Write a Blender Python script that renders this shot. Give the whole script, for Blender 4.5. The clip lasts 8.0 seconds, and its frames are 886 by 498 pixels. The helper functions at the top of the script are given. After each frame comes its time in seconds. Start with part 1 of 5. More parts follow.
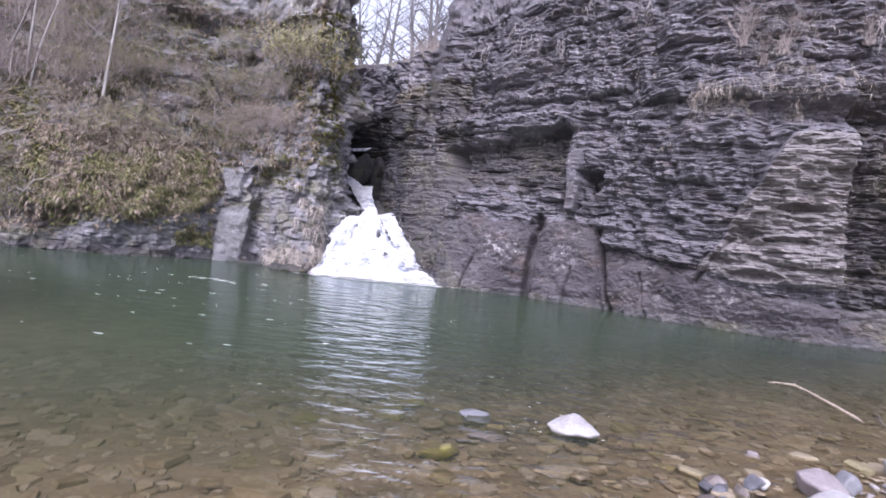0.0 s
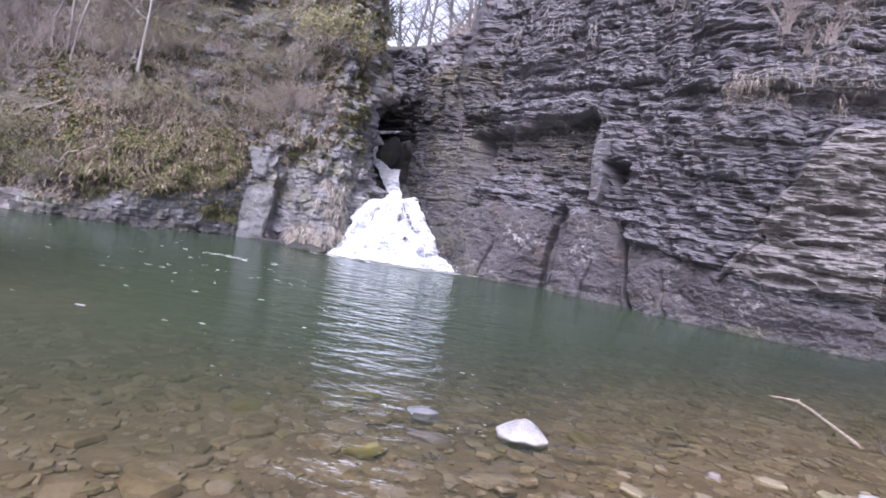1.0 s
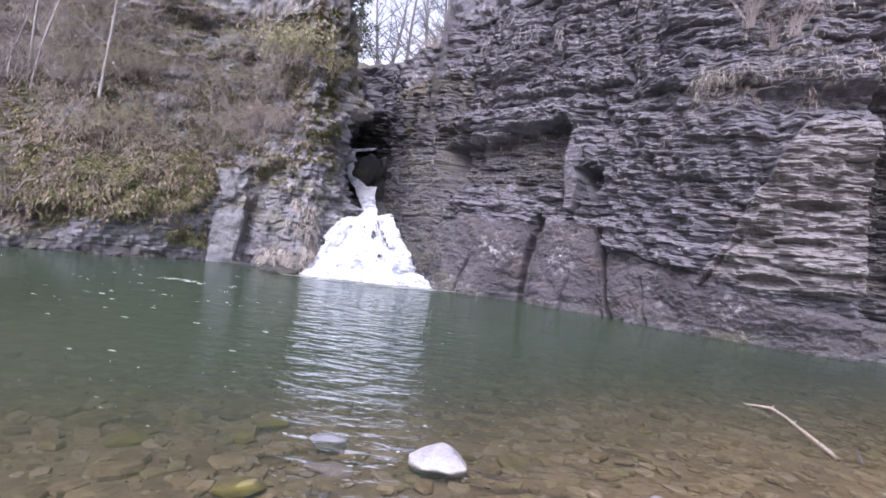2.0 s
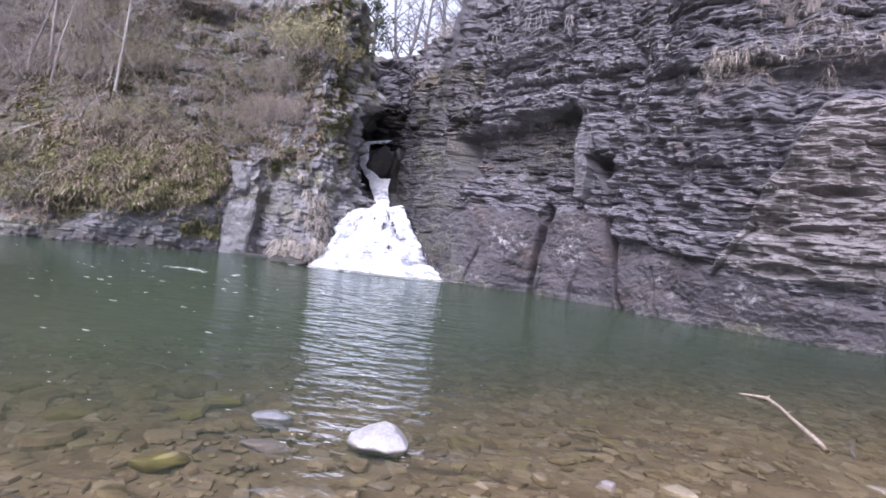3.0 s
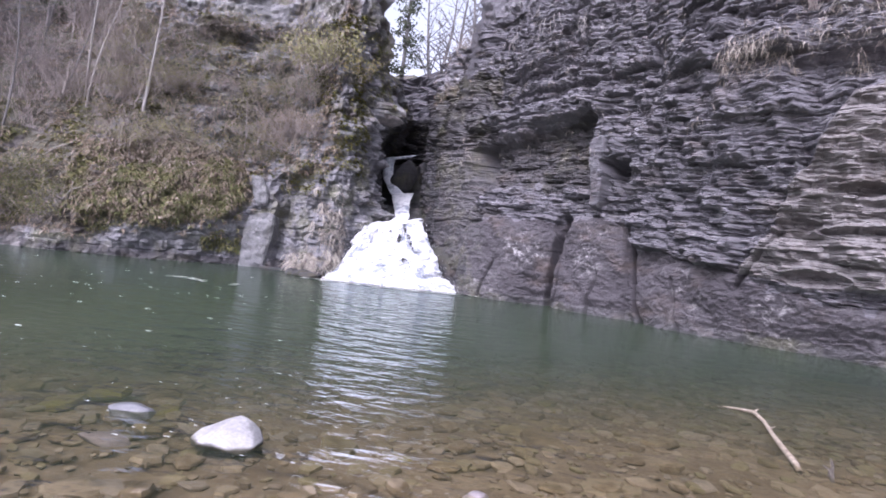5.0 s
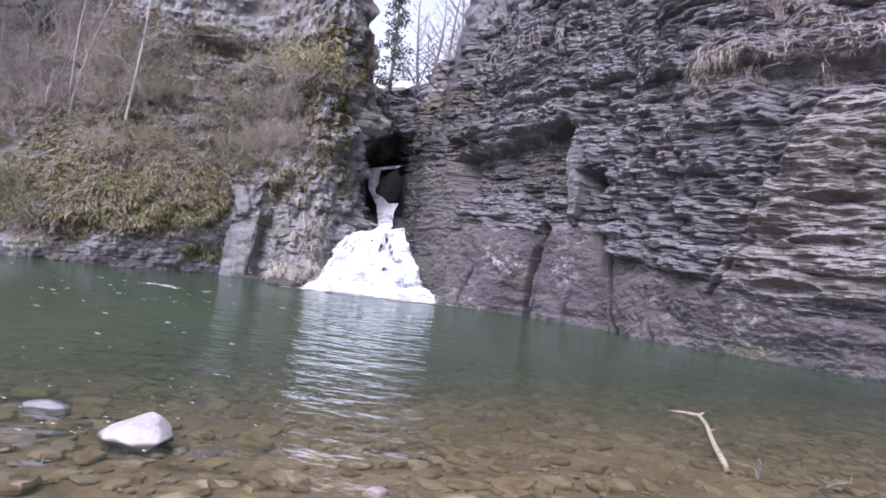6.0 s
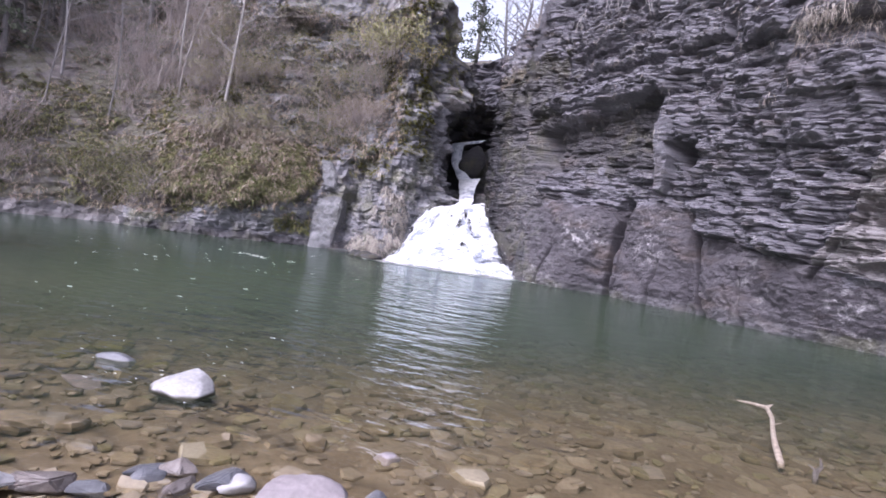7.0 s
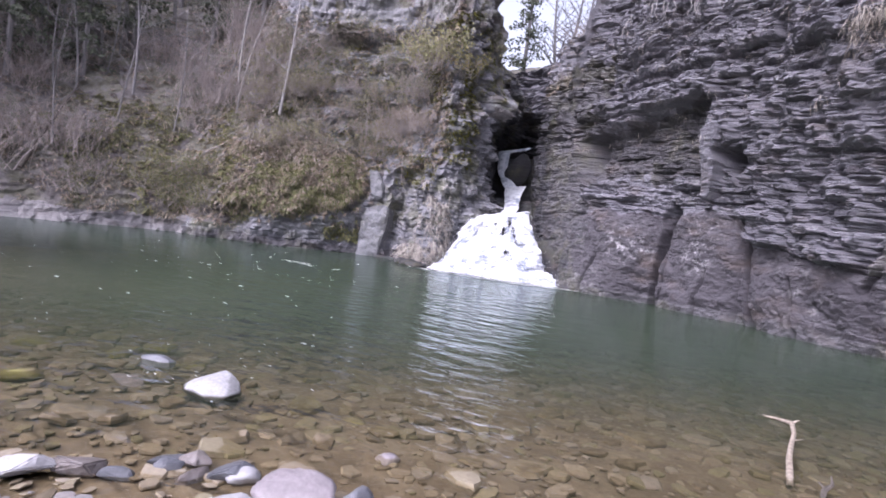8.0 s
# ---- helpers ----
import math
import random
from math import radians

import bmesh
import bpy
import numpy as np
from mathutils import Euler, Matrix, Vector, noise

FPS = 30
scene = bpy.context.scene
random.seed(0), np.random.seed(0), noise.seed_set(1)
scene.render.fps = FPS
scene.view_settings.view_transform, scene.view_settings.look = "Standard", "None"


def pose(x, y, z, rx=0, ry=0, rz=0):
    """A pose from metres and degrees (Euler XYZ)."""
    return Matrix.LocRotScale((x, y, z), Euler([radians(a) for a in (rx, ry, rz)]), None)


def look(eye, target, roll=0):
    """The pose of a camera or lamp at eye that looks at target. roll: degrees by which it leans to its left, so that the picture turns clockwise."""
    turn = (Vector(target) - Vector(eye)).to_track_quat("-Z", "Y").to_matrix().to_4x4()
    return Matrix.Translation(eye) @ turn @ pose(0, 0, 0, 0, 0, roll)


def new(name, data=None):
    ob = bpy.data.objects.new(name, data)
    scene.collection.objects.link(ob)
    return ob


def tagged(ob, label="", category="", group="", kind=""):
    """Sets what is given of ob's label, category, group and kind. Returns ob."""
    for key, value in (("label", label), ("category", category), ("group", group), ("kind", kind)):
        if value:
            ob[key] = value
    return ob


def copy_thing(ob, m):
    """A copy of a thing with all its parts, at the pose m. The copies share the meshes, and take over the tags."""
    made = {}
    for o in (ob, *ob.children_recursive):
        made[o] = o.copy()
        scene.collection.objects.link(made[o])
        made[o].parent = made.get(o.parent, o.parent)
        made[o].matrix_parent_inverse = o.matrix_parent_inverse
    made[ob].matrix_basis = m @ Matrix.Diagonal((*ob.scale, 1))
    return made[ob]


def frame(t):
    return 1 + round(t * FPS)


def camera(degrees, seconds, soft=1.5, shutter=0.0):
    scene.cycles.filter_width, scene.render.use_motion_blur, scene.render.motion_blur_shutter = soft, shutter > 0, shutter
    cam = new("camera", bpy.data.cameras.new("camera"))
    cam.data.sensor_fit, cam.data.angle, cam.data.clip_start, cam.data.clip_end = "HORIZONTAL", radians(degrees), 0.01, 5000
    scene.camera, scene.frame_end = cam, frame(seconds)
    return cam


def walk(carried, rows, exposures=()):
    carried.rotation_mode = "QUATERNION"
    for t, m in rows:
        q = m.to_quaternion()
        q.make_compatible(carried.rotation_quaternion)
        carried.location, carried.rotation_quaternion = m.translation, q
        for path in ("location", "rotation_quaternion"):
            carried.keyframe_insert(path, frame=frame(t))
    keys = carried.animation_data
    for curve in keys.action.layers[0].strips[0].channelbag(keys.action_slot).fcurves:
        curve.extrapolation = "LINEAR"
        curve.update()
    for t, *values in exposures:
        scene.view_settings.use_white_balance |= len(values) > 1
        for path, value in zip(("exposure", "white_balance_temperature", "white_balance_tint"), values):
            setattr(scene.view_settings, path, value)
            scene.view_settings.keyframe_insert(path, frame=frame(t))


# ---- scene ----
# ================= camera and its walk =================
cam = camera(78.0, 8.0, soft=1.75)
PATH = [
    (0.0, 0.076, 0.277, 1.628, 0.29, -0.92, 6.50),
    (0.5, 0.462, 0.507, 1.670, 0.66, 0.00, 7.20),
    (1.0, 0.867, 0.527, 1.796, 4.45, -3.07, 9.10),
    (1.5, 1.160, 0.736, 1.753, 4.42, -2.03, 7.00),
    (1.7, 1.359, 0.968, 1.745, 3.76, -0.95, 6.70),
    (2.8, 2.158, 1.297, 1.656, 8.05, -1.63, 6.60),
    (3.0, 2.281, 1.403, 1.613, 7.47, -1.72, 6.60),
    (3.5, 2.612, 1.647, 1.587, 7.58, 0.03, 6.00),
    (4.0, 2.962, 1.862, 1.481, 10.87, -1.89, 6.70),
    (4.5, 3.268, 1.945, 1.533, 13.05, -3.55, 7.60),
    (4.7, 3.351, 2.040, 1.466, 13.31, -1.63, 6.20),
    (6.0, 4.048, 2.282, 1.342, 13.06, 1.40, 6.50),
    (6.5, 4.193, 2.396, 1.342, 15.08, -1.89, 6.70),
    (7.0, 4.469, 2.463, 1.371, 22.25, -2.23, 7.40),
    (7.5, 4.676, 2.470, 1.418, 24.28, -3.58, 6.00),
    (8.0, 4.865, 2.417, 1.473, 27.92, -2.26, 7.20),
]


def aim(x, y, z, yaw, pitch, roll):
    a, b = radians(yaw), radians(pitch)
    ahead = Vector((-math.sin(a) * math.cos(b), math.cos(a) * math.cos(b), math.sin(b)))
    return look((x, y, z), Vector((x, y, z)) + ahead, roll)


walk(cam, [(t, aim(*row)) for t, *row in PATH], [(0.0, 0.5, 5770, 26.5), (8.0, 0.5, 5770, 26.5)])

# ================= world and sun =================
SUN_ELEVATION, SUN_TURN = 45.0, 200.0
world = bpy.data.worlds.new("overcast_sky")
scene.world = world
world.use_nodes = True
wn, wl = world.node_tree.nodes, world.node_tree.links
sky = wn.new("ShaderNodeTexSky")
sky.sky_type, sky.sun_disc = "NISHITA", False
sky.sun_elevation, sky.sun_rotation = radians(SUN_ELEVATION), radians(SUN_TURN)
sky.air_density, sky.dust_density, sky.ozone_density = 1.0, 6.0, 0.6
wn["Background"].inputs["Strength"].default_value = 0.15
cloud = wn.new("ShaderNodeHueSaturation")
cloud.inputs["Saturation"].default_value, cloud.inputs["Value"].default_value = 0.3, 1.9
wl.new(sky.outputs["Color"], cloud.inputs["Color"])
wl.new(cloud.outputs["Color"], wn["Background"].inputs["Color"])
sun = new("sun", bpy.data.lights.new("sun", "SUN"))
sun.data.energy, sun.data.angle, sun.data.color = 0.88, radians(40), (1.0, 0.97, 0.93)
e, r = radians(SUN_ELEVATION), radians(SUN_TURN)
sun.matrix_world = look((0, 0, 40), Vector((0, 0, 40)) - Vector((math.sin(r) * math.cos(e), math.cos(r) * math.cos(e), math.sin(e))))


# ================= noise in arrays =================
def lattice(i, j, seed):
    h = np.sin(i * 127.1 + j * 311.7 + seed * 74.7) * 43758.5453
    return h - np.floor(h)


def vnoise(x, y, seed=0):
    """Smooth value noise, 0 to 1, in arrays."""
    i, j = np.floor(x), np.floor(y)
    u, v = x - i, y - j
    u, v = u * u * (3 - 2 * u), v * v * (3 - 2 * v)
    a, b = lattice(i, j, seed), lattice(i + 1, j, seed)
    c, d = lattice(i, j + 1, seed), lattice(i + 1, j + 1, seed)
    return (a * (1 - u) + b * u) * (1 - v) + (c * (1 - u) + d * u) * v


def fbm(x, y, seed=0, octaves=4):
    total, amp, norm = 0.0, 1.0, 0.0
    for k in range(octaves):
        total = total + amp * vnoise(x * 2**k, y * 2**k, seed + 13 * k)
        norm += amp
        amp *= 0.5
    return total / norm


def smooth(a, b, x):
    t = np.clip((x - a) / (b - a), 0, 1)
    return t * t * (3 - 2 * t)


# ================= material helpers =================
def material(name, rough=0.8, metallic=0.0, spec=0.3):
    m = bpy.data.materials.new(name)
    m.use_nodes = True
    b = m.node_tree.nodes["Principled BSDF"]
    b.inputs["Roughness"].default_value, b.inputs["Metallic"].default_value = rough, metallic
    b.inputs["Specular IOR Level"].default_value = spec
    return m, m.node_tree.nodes, m.node_tree.links, b


def noise_node(n, l, scale, detail=5.0, rough=0.6, stretch=None, source="Object"):
    coord = n.new("ShaderNodeTexCoord")
    tex = n.new("ShaderNodeTexNoise")
    tex.inputs["Scale"].default_value, tex.inputs["Detail"].default_value = scale, detail
    tex.inputs["Roughness"].default_value = rough
    if stretch:
        mp = n.new("ShaderNodeMapping")
        mp.inputs["Scale"].default_value = stretch
        l.new(coord.outputs[source], mp.inputs["Vector"])
        l.new(mp.outputs["Vector"], tex.inputs["Vector"])
    else:
        l.new(coord.outputs[source], tex.inputs["Vector"])
    return tex.outputs["Fac"]


def ramp(n, l, fac, *stops):
    node = n.new("ShaderNodeValToRGB")
    els = node.color_ramp.elements
    while len(els) < len(stops):
        els.new(0.5)
    for el, (p, c) in zip(els, stops):
        el.position = p
        el.color = (*c, 1) if len(c) == 3 else c
    l.new(fac, node.inputs["Fac"])
    return node.outputs["Color"]


def mix(n, l, fac, a, b, how="MIX"):
    node = n.new("ShaderNodeMix")
    node.data_type, node.blend_type = "RGBA", how
    for sock, v in ((node.inputs["Factor"], fac), (node.inputs["A"], a), (node.inputs["B"], b)):
        if isinstance(v, (int, float)):
            sock.default_value = v
        elif isinstance(v, tuple):
            sock.default_value = (*v, 1)
        else:
            l.new(v, sock)
    return node.outputs["Result"]


def bump(n, l, height, b, strength=0.4, distance=0.02):
    node = n.new("ShaderNodeBump")
    node.inputs["Strength"].default_value, node.inputs["Distance"].default_value = strength, distance
    l.new(height, node.inputs["Height"])
    l.new(node.outputs["Normal"], b.inputs["Normal"])


def rock_material(name, dark, mid, pale, lichen=0.3, moss=0.0, blotches=(), bed=9.0, run=0.35):
    """Layered shale: thin beds of differing grey, pale weathered patches, lichen and moss."""
    m, n, l, b = material(name, 0.82, 0, 0.3)
    layers = noise_node(n, l, 1.0, 6, 0.65, (run, run, bed))
    patch = noise_node(n, l, 0.55, 4, 0.6)
    grain = noise_node(n, l, 14.0, 6, 0.7, (1, 1, 2.2))
    c = ramp(n, l, layers, (0.32, dark), (0.5, mid), (0.68, pale))
    c = mix(n, l, ramp(n, l, patch, (0.35, (0, 0, 0)), (0.7, (1, 1, 1))), c, mid, "MIX")
    rust = noise_node(n, l, 0.9, 5, 0.6, (1, 1, 2.0))
    c = mix(n, l, ramp(n, l, rust, (0.55, (0, 0, 0)), (0.75, (0.35, 0.35, 0.35))), c, (0.16, 0.115, 0.085))
    c = mix(n, l, 0.6, c, ramp(n, l, grain, (0.25, (0.3, 0.3, 0.31)), (0.75, (1, 1, 1))), "MULTIPLY")
    spots = noise_node(n, l, 5.0, 8, 0.75)
    if lichen:
        wide = noise_node(n, l, 0.4, 3, 0.5)
        f = mix(n, l, 1.0, ramp(n, l, spots, (0.54, (0, 0, 0)), (0.62, (1, 1, 1))), ramp(n, l, wide, (0.45, (0, 0, 0)), (0.65, (lichen,) * 3)), "MULTIPLY")
        c = mix(n, l, f, c, (0.50, 0.49, 0.48))
    geo = n.new("ShaderNodeNewGeometry")
    for place, radius in blotches:
        far = n.new("ShaderNodeVectorMath")
        far.operation = "DISTANCE"
        far.inputs[1].default_value = place
        l.new(geo.outputs["Position"], far.inputs[0])
        near = n.new("ShaderNodeMapRange")
        near.inputs["From Min"].default_value, near.inputs["From Max"].default_value = radius, radius * 0.2
        l.new(far.outputs["Value"], near.inputs["Value"])
        f = mix(n, l, 1.0, near.outputs["Result"], ramp(n, l, spots, (0.50, (0, 0, 0)), (0.60, (0.8, 0.8, 0.8))), "MULTIPLY")
        c = mix(n, l, f, c, (0.34, 0.33, 0.335))
    if moss:
        wide = noise_node(n, l, 0.8, 6, 0.65)
        c = mix(n, l, ramp(n, l, wide, (0.5, (0, 0, 0)), (0.66, (moss,) * 3)), c, (0.105, 0.105, 0.035))
    l.new(c, b.inputs["Base Color"])
    bump(n, l, grain, b, 0.8, 0.035)
    return m


SHALE = rock_material("shale", (0.088, 0.085, 0.098), (0.150, 0.145, 0.163), (0.27, 0.263, 0.288), 0.4)
MASSIVE = rock_material("massive_shale", (0.044, 0.040, 0.046), (0.071, 0.065, 0.073), (0.108, 0.100, 0.110), 0.25, 0, [((1.8, 19.2, 1.7), 0.75), ((4.0, 18.5, 1.5), 0.6), ((2.5, 19.1, 1.6), 0.5), ((7.8, 15.4, 0.85), 0.5)], 3.0)
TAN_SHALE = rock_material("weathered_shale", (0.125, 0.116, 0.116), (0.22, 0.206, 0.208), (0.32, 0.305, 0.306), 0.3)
# Dark shale: damp waterline rock, and painted shade on undercut and slot flank.
DARK_SHALE = rock_material("damp_shaded_shale", (0.046, 0.044, 0.048), (0.086, 0.082, 0.088), (0.145, 0.139, 0.147), 0.3, 0.3)
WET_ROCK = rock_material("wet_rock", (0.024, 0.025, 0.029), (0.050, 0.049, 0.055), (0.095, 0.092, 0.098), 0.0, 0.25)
BANK_ROCK = rock_material("bank_rock", (0.10, 0.098, 0.108), (0.185, 0.182, 0.198), (0.33, 0.328, 0.348), 0.7, 0.5, (), 5.0, 0.9)
PALE_ROCK = rock_material("lichened_rock", (0.085, 0.084, 0.088), (0.175, 0.175, 0.183), (0.28, 0.28, 0.292), 0.9, 0.25, (), 2.0, 1.1)


def litter_material():
    m, n, l, b = material("leaf_litter", 0.95)
    a = noise_node(n, l, 1.1, 6, 0.65)
    g = noise_node(n, l, 26, 6, 0.75)
    c = ramp(n, l, a, (0.3, (0.105, 0.098, 0.098)), (0.45, (0.205, 0.190, 0.192)), (0.56, (0.145, 0.143, 0.108)), (0.7, (0.235, 0.226, 0.235)))
    c = mix(n, l, 0.75, c, ramp(n, l, g, (0.25, (0.35, 0.33, 0.3)), (0.75, (1.0, 0.97, 0.95))), "MULTIPLY")
    l.new(c, b.inputs["Base Color"])
    bump(n, l, g, b, 1.0, 0.06)
    return m


LITTER = litter_material()


# ================= cliffs =================
def columns(rows, dense):
    """Smooth plan of a cliff: base x, y and the setbacks at 2.5, 5 and 9 m, along the foot; closely spaced from dense[0] to dense[1]."""
    a = np.array(rows, float)
    far = np.r_[0, np.cumsum(np.hypot(*np.diff(a[:, :2], axis=0).T))]
    s = np.r_[np.linspace(0, dense[0], 60, endpoint=False), np.linspace(dense[0], dense[1], dense[2], endpoint=False), np.linspace(dense[1], far[-1], 80)]
    out = []
    for k in range(a.shape[1]):
        g = np.gradient(a[:, k], far)
        i = np.clip(np.searchsorted(far, s, side="right") - 1, 0, len(far) - 2)
        h = far[i + 1] - far[i]
        t = (s - far[i]) / h
        out.append((2 * t**3 - 3 * t**2 + 1) * a[i, k] + (t**3 - 2 * t**2 + t) * h * g[i] + (-2 * t**3 + 3 * t**2) * a[i + 1, k] + (t**3 - t**2) * h * g[i + 1])
    return s, np.array(out)


def cliff_points(rows, dense, levels, relief, top, inland, turn=6):
    """Points of a cliff, levels x samples: foot line, lean by height, then the beds' relief along the outward way; above the brink it runs on inland."""
    s, (bx, by, s1, s2, s3) = columns(rows, dense)
    tx, ty = np.gradient(bx, s), np.gradient(by, s)
    q = np.hypot(tx, ty)
    nx, ny = -ty / q, tx / q
    even = np.linspace(0, s[-1], 400)
    k = np.ones(2 * turn + 1) / (2 * turn + 1)
    nx, ny = (np.interp(s, even, np.convolve(np.pad(np.interp(even, s, v), turn, "edge"), k, "valid")) for v in (nx, ny))
    v = np.r_[np.linspace(-2.6, -0.3, 8, endpoint=False), np.linspace(-0.3, 10.2, levels, endpoint=False), np.linspace(10.2, 14, 30)]
    ss = s[None] + np.zeros((len(v), 1))
    z = np.where(v[:, None] < 5, v[:, None], 5 + (v[:, None] - 5) * (top(s)[None] - 5) / 9)
    back = np.where(z < 2.5, s1 * z / 2.5, np.where(z < 5, s1 + (s2 - s1) * (z - 2.5) / 2.5, s2 + (s3 - s2) * (z - 5) / 4))
    back = back - relief(ss, z)
    brink = np.linspace(0.4, 14, 10)[:, None]
    back = np.r_[back, back[-1:] + brink * inland(s)[None]]
    z = np.r_[z, z[-1:] + 0.12 * brink + 0.8 * (fbm(ss[:10] * 0.4, brink + 0 * ss[:10], 91) - 0.5) * np.minimum(1, brink / 3)]
    return s, bx + nx * back, by + ny * back, z


def sheet(name, x, y, z, mat, label, category, kind="structure", smooth_shade=False):
    rows, cols = x.shape
    verts = np.stack([x, y, z], -1).reshape(-1, 3)
    idx = np.arange(rows * cols).reshape(rows, cols)
    faces = np.stack([idx[:-1, :-1], idx[:-1, 1:], idx[1:, 1:], idx[1:, :-1]], -1).reshape(-1, 4)
    me = bpy.data.meshes.new(name)
    me.vertices.add(len(verts))
    me.vertices.foreach_set("co", verts.ravel())
    me.loops.add(faces.size)
    me.loops.foreach_set("vertex_index", faces.ravel())
    me.polygons.add(len(faces))
    me.polygons.foreach_set("loop_start", np.arange(0, faces.size, 4))
    me.polygons.foreach_set("use_smooth", np.full(len(faces), smooth_shade))
    me.update(calc_edges=True)
    me.validate()
    ob = new(name, me)
    if mat:
        me.materials.append(mat)
    return tagged(ob, label, category, kind=kind)


def beds(s, z, thick, seed, depth):
    """Ledges of bedded rock: each bed stands out or back by itself, and breaks off along its length."""
    zz = z + 0.45 * (fbm(s * 0.33, z * 0.35, seed + 3) - 0.5) + 0.07 * (vnoise(s * 2.1, z * 0.9, seed + 5) - 0.5)
    b = zz / thick
    i, f = np.floor(b), b - np.floor(b)
    along = 0.6 + 1.4 * lattice(i, 0 * i, seed + 1)
    out = smooth(0.25, 0.75, vnoise(s * 1.5 * along + 37 * lattice(i, 1 + 0 * i, seed), i * 7.3, seed + 2))
    fine = smooth(0.3, 0.7, vnoise(s * 4.3 * along, i * 5.1, seed + 9))
    edge = smooth(0.0, 0.2, f) * (1 - smooth(0.75, 1.0, f))
    return depth * ((out - 0.5) + 0.35 * (fine - 0.5)) - 0.22 * depth * (1 - edge)


RIGHT_PLAN = [(-12, 33, 0, 0, 0.0), (-7, 31.5, 0, 0, 0.0), (-4.4, 30.2, 0.0, 0.0, 0.0), (-3.2, 27.4, 0.1, 0.0, 0.2), (-2.8, 24.4, 0.0, 0.0, 0.2), (-1.7, 22.6, 0.1, 0.2, 0.6), (-0.3, 20.9, 0.3, 0.6, 1.3),
              (1.2, 19.9, 0.2, 0.1, 0.6), (3.1, 19.5, 0.0, -0.7, -0.6), (5.6, 17.8, -0.1, -0.8, -0.9), (7.4, 16.3, -0.5, -1.4, -1.3),
              (9.2, 15.4, -0.5, -1.3, -1.1), (11.5, 14.7, -0.3, -1.0, -0.6), (14.5, 13.4, 0, -0.5, 0), (22, 9, 0, 0, 0.5), (27, 0, 0, 0.5, 1)]
LEFT_PLAN = [(-26, -10, 3, 6, 10), (-21, 0, 3, 6, 10), (-17.6, 8, 2.6, 5.5, 9), (-15.9, 13, 2.0, 4.5, 8), (-14.3, 16.1, 1.0, 3.0, 6.5), (-11.9, 17.0, 0.4, 1.8, 3.8),
             (-9.9, 18.2, 0.7, 1.9, 3.4), (-7.9, 20.1, 0.5, 1.4, 2.6), (-6.0, 19.7, 0.8, 1.8, 2.5), (-4.8, 19.4, 1.0, 1.8, 2.4), (-3.9, 20.9, 0.7, 1.2, 1.8),
             (-3.5, 23.2, 0.3, 0.9, 1.25), (-4.0, 25.2, 0.9, 1.7, 0.5), (-4.5, 27.5, 0.9, 1.7, 0.5), (-6.0, 36, 0, 0, 0.2)]


def dome(s, z, s0, z0, ws, wz, p=2.0):
    """1 at the middle of a rounded swelling, 0 past its rim."""
    return np.clip(1 - np.abs((s - s0) / ws) ** p - np.abs((z - z0) / wz) ** p, 0, 1) ** 0.5


def crack(s, z, s0, z0, s1, z1, width):
    """1 along a slanting joint, falling off to both sides."""
    t = np.clip((z - z0) / (z1 - z0), 0, 1)
    mid = s0 + (s1 - s0) * t + 0.15 * (fbm(z * 2.0, 0 * z, 17) - 0.5)
    inside = smooth(min(z0, z1) - 0.2, min(z0, z1), z) * (1 - smooth(max(z0, z1), max(z0, z1) + 0.2, z))
    return np.exp(-(((s - mid) / width) ** 2)) * inside


def low_edge(s):
    """Height at which the massive lower rock gives way to thin beds."""
    return np.interp(s, [14, 17.5, 18.6, 20, 22.2, 22.6, 24.45, 24.7, 26.5, 27.6, 28.4, 29.6, 31.3, 34], [0.6, 1.6, 2.3, 2.65, 2.5, 2.75, 2.8, 2.1, 1.84, 1.62, 1.35, 1.1, 1.0, 1.2]) + 0.22 * (fbm(s * 1.7, 0 * s, 41) - 0.5)


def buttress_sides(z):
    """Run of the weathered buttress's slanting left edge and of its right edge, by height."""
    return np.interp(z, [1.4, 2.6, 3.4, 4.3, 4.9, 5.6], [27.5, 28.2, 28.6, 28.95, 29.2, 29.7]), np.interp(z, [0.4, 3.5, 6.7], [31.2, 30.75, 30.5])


def buttress(s, z):
    wob = 0.35 * (fbm(s * 1.1, z * 1.6, 48) - 0.5)
    left, right = buttress_sides(z)
    return smooth(left - 0.05, left + 0.05, s + wob) * (1 - smooth(right - 0.04, right + 0.04, s + 0.3 * wob)) * (1 - smooth(5.2, 5.5, z + wob)) * smooth(1.3, 1.6, z + wob)


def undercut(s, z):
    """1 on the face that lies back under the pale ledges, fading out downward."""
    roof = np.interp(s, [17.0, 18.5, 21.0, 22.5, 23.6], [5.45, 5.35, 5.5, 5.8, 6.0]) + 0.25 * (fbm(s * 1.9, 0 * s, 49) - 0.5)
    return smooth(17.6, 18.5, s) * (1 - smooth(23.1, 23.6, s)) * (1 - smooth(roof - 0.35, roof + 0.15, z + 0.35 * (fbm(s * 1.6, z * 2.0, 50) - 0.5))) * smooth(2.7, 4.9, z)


def nook(s, z):
    """1 inside the three-cornered hollow that narrows downward."""
    t = (z - 3.3) / 1.05
    return smooth(-0.02, 0.08, t) * (1 - smooth(0.92, 1.05, t)) * smooth(-0.07, 0.05, s - (24.42 - 0.52 * t)) * (1 - smooth(-0.05, 0.09, s - (24.42 + 0.34 * t)))


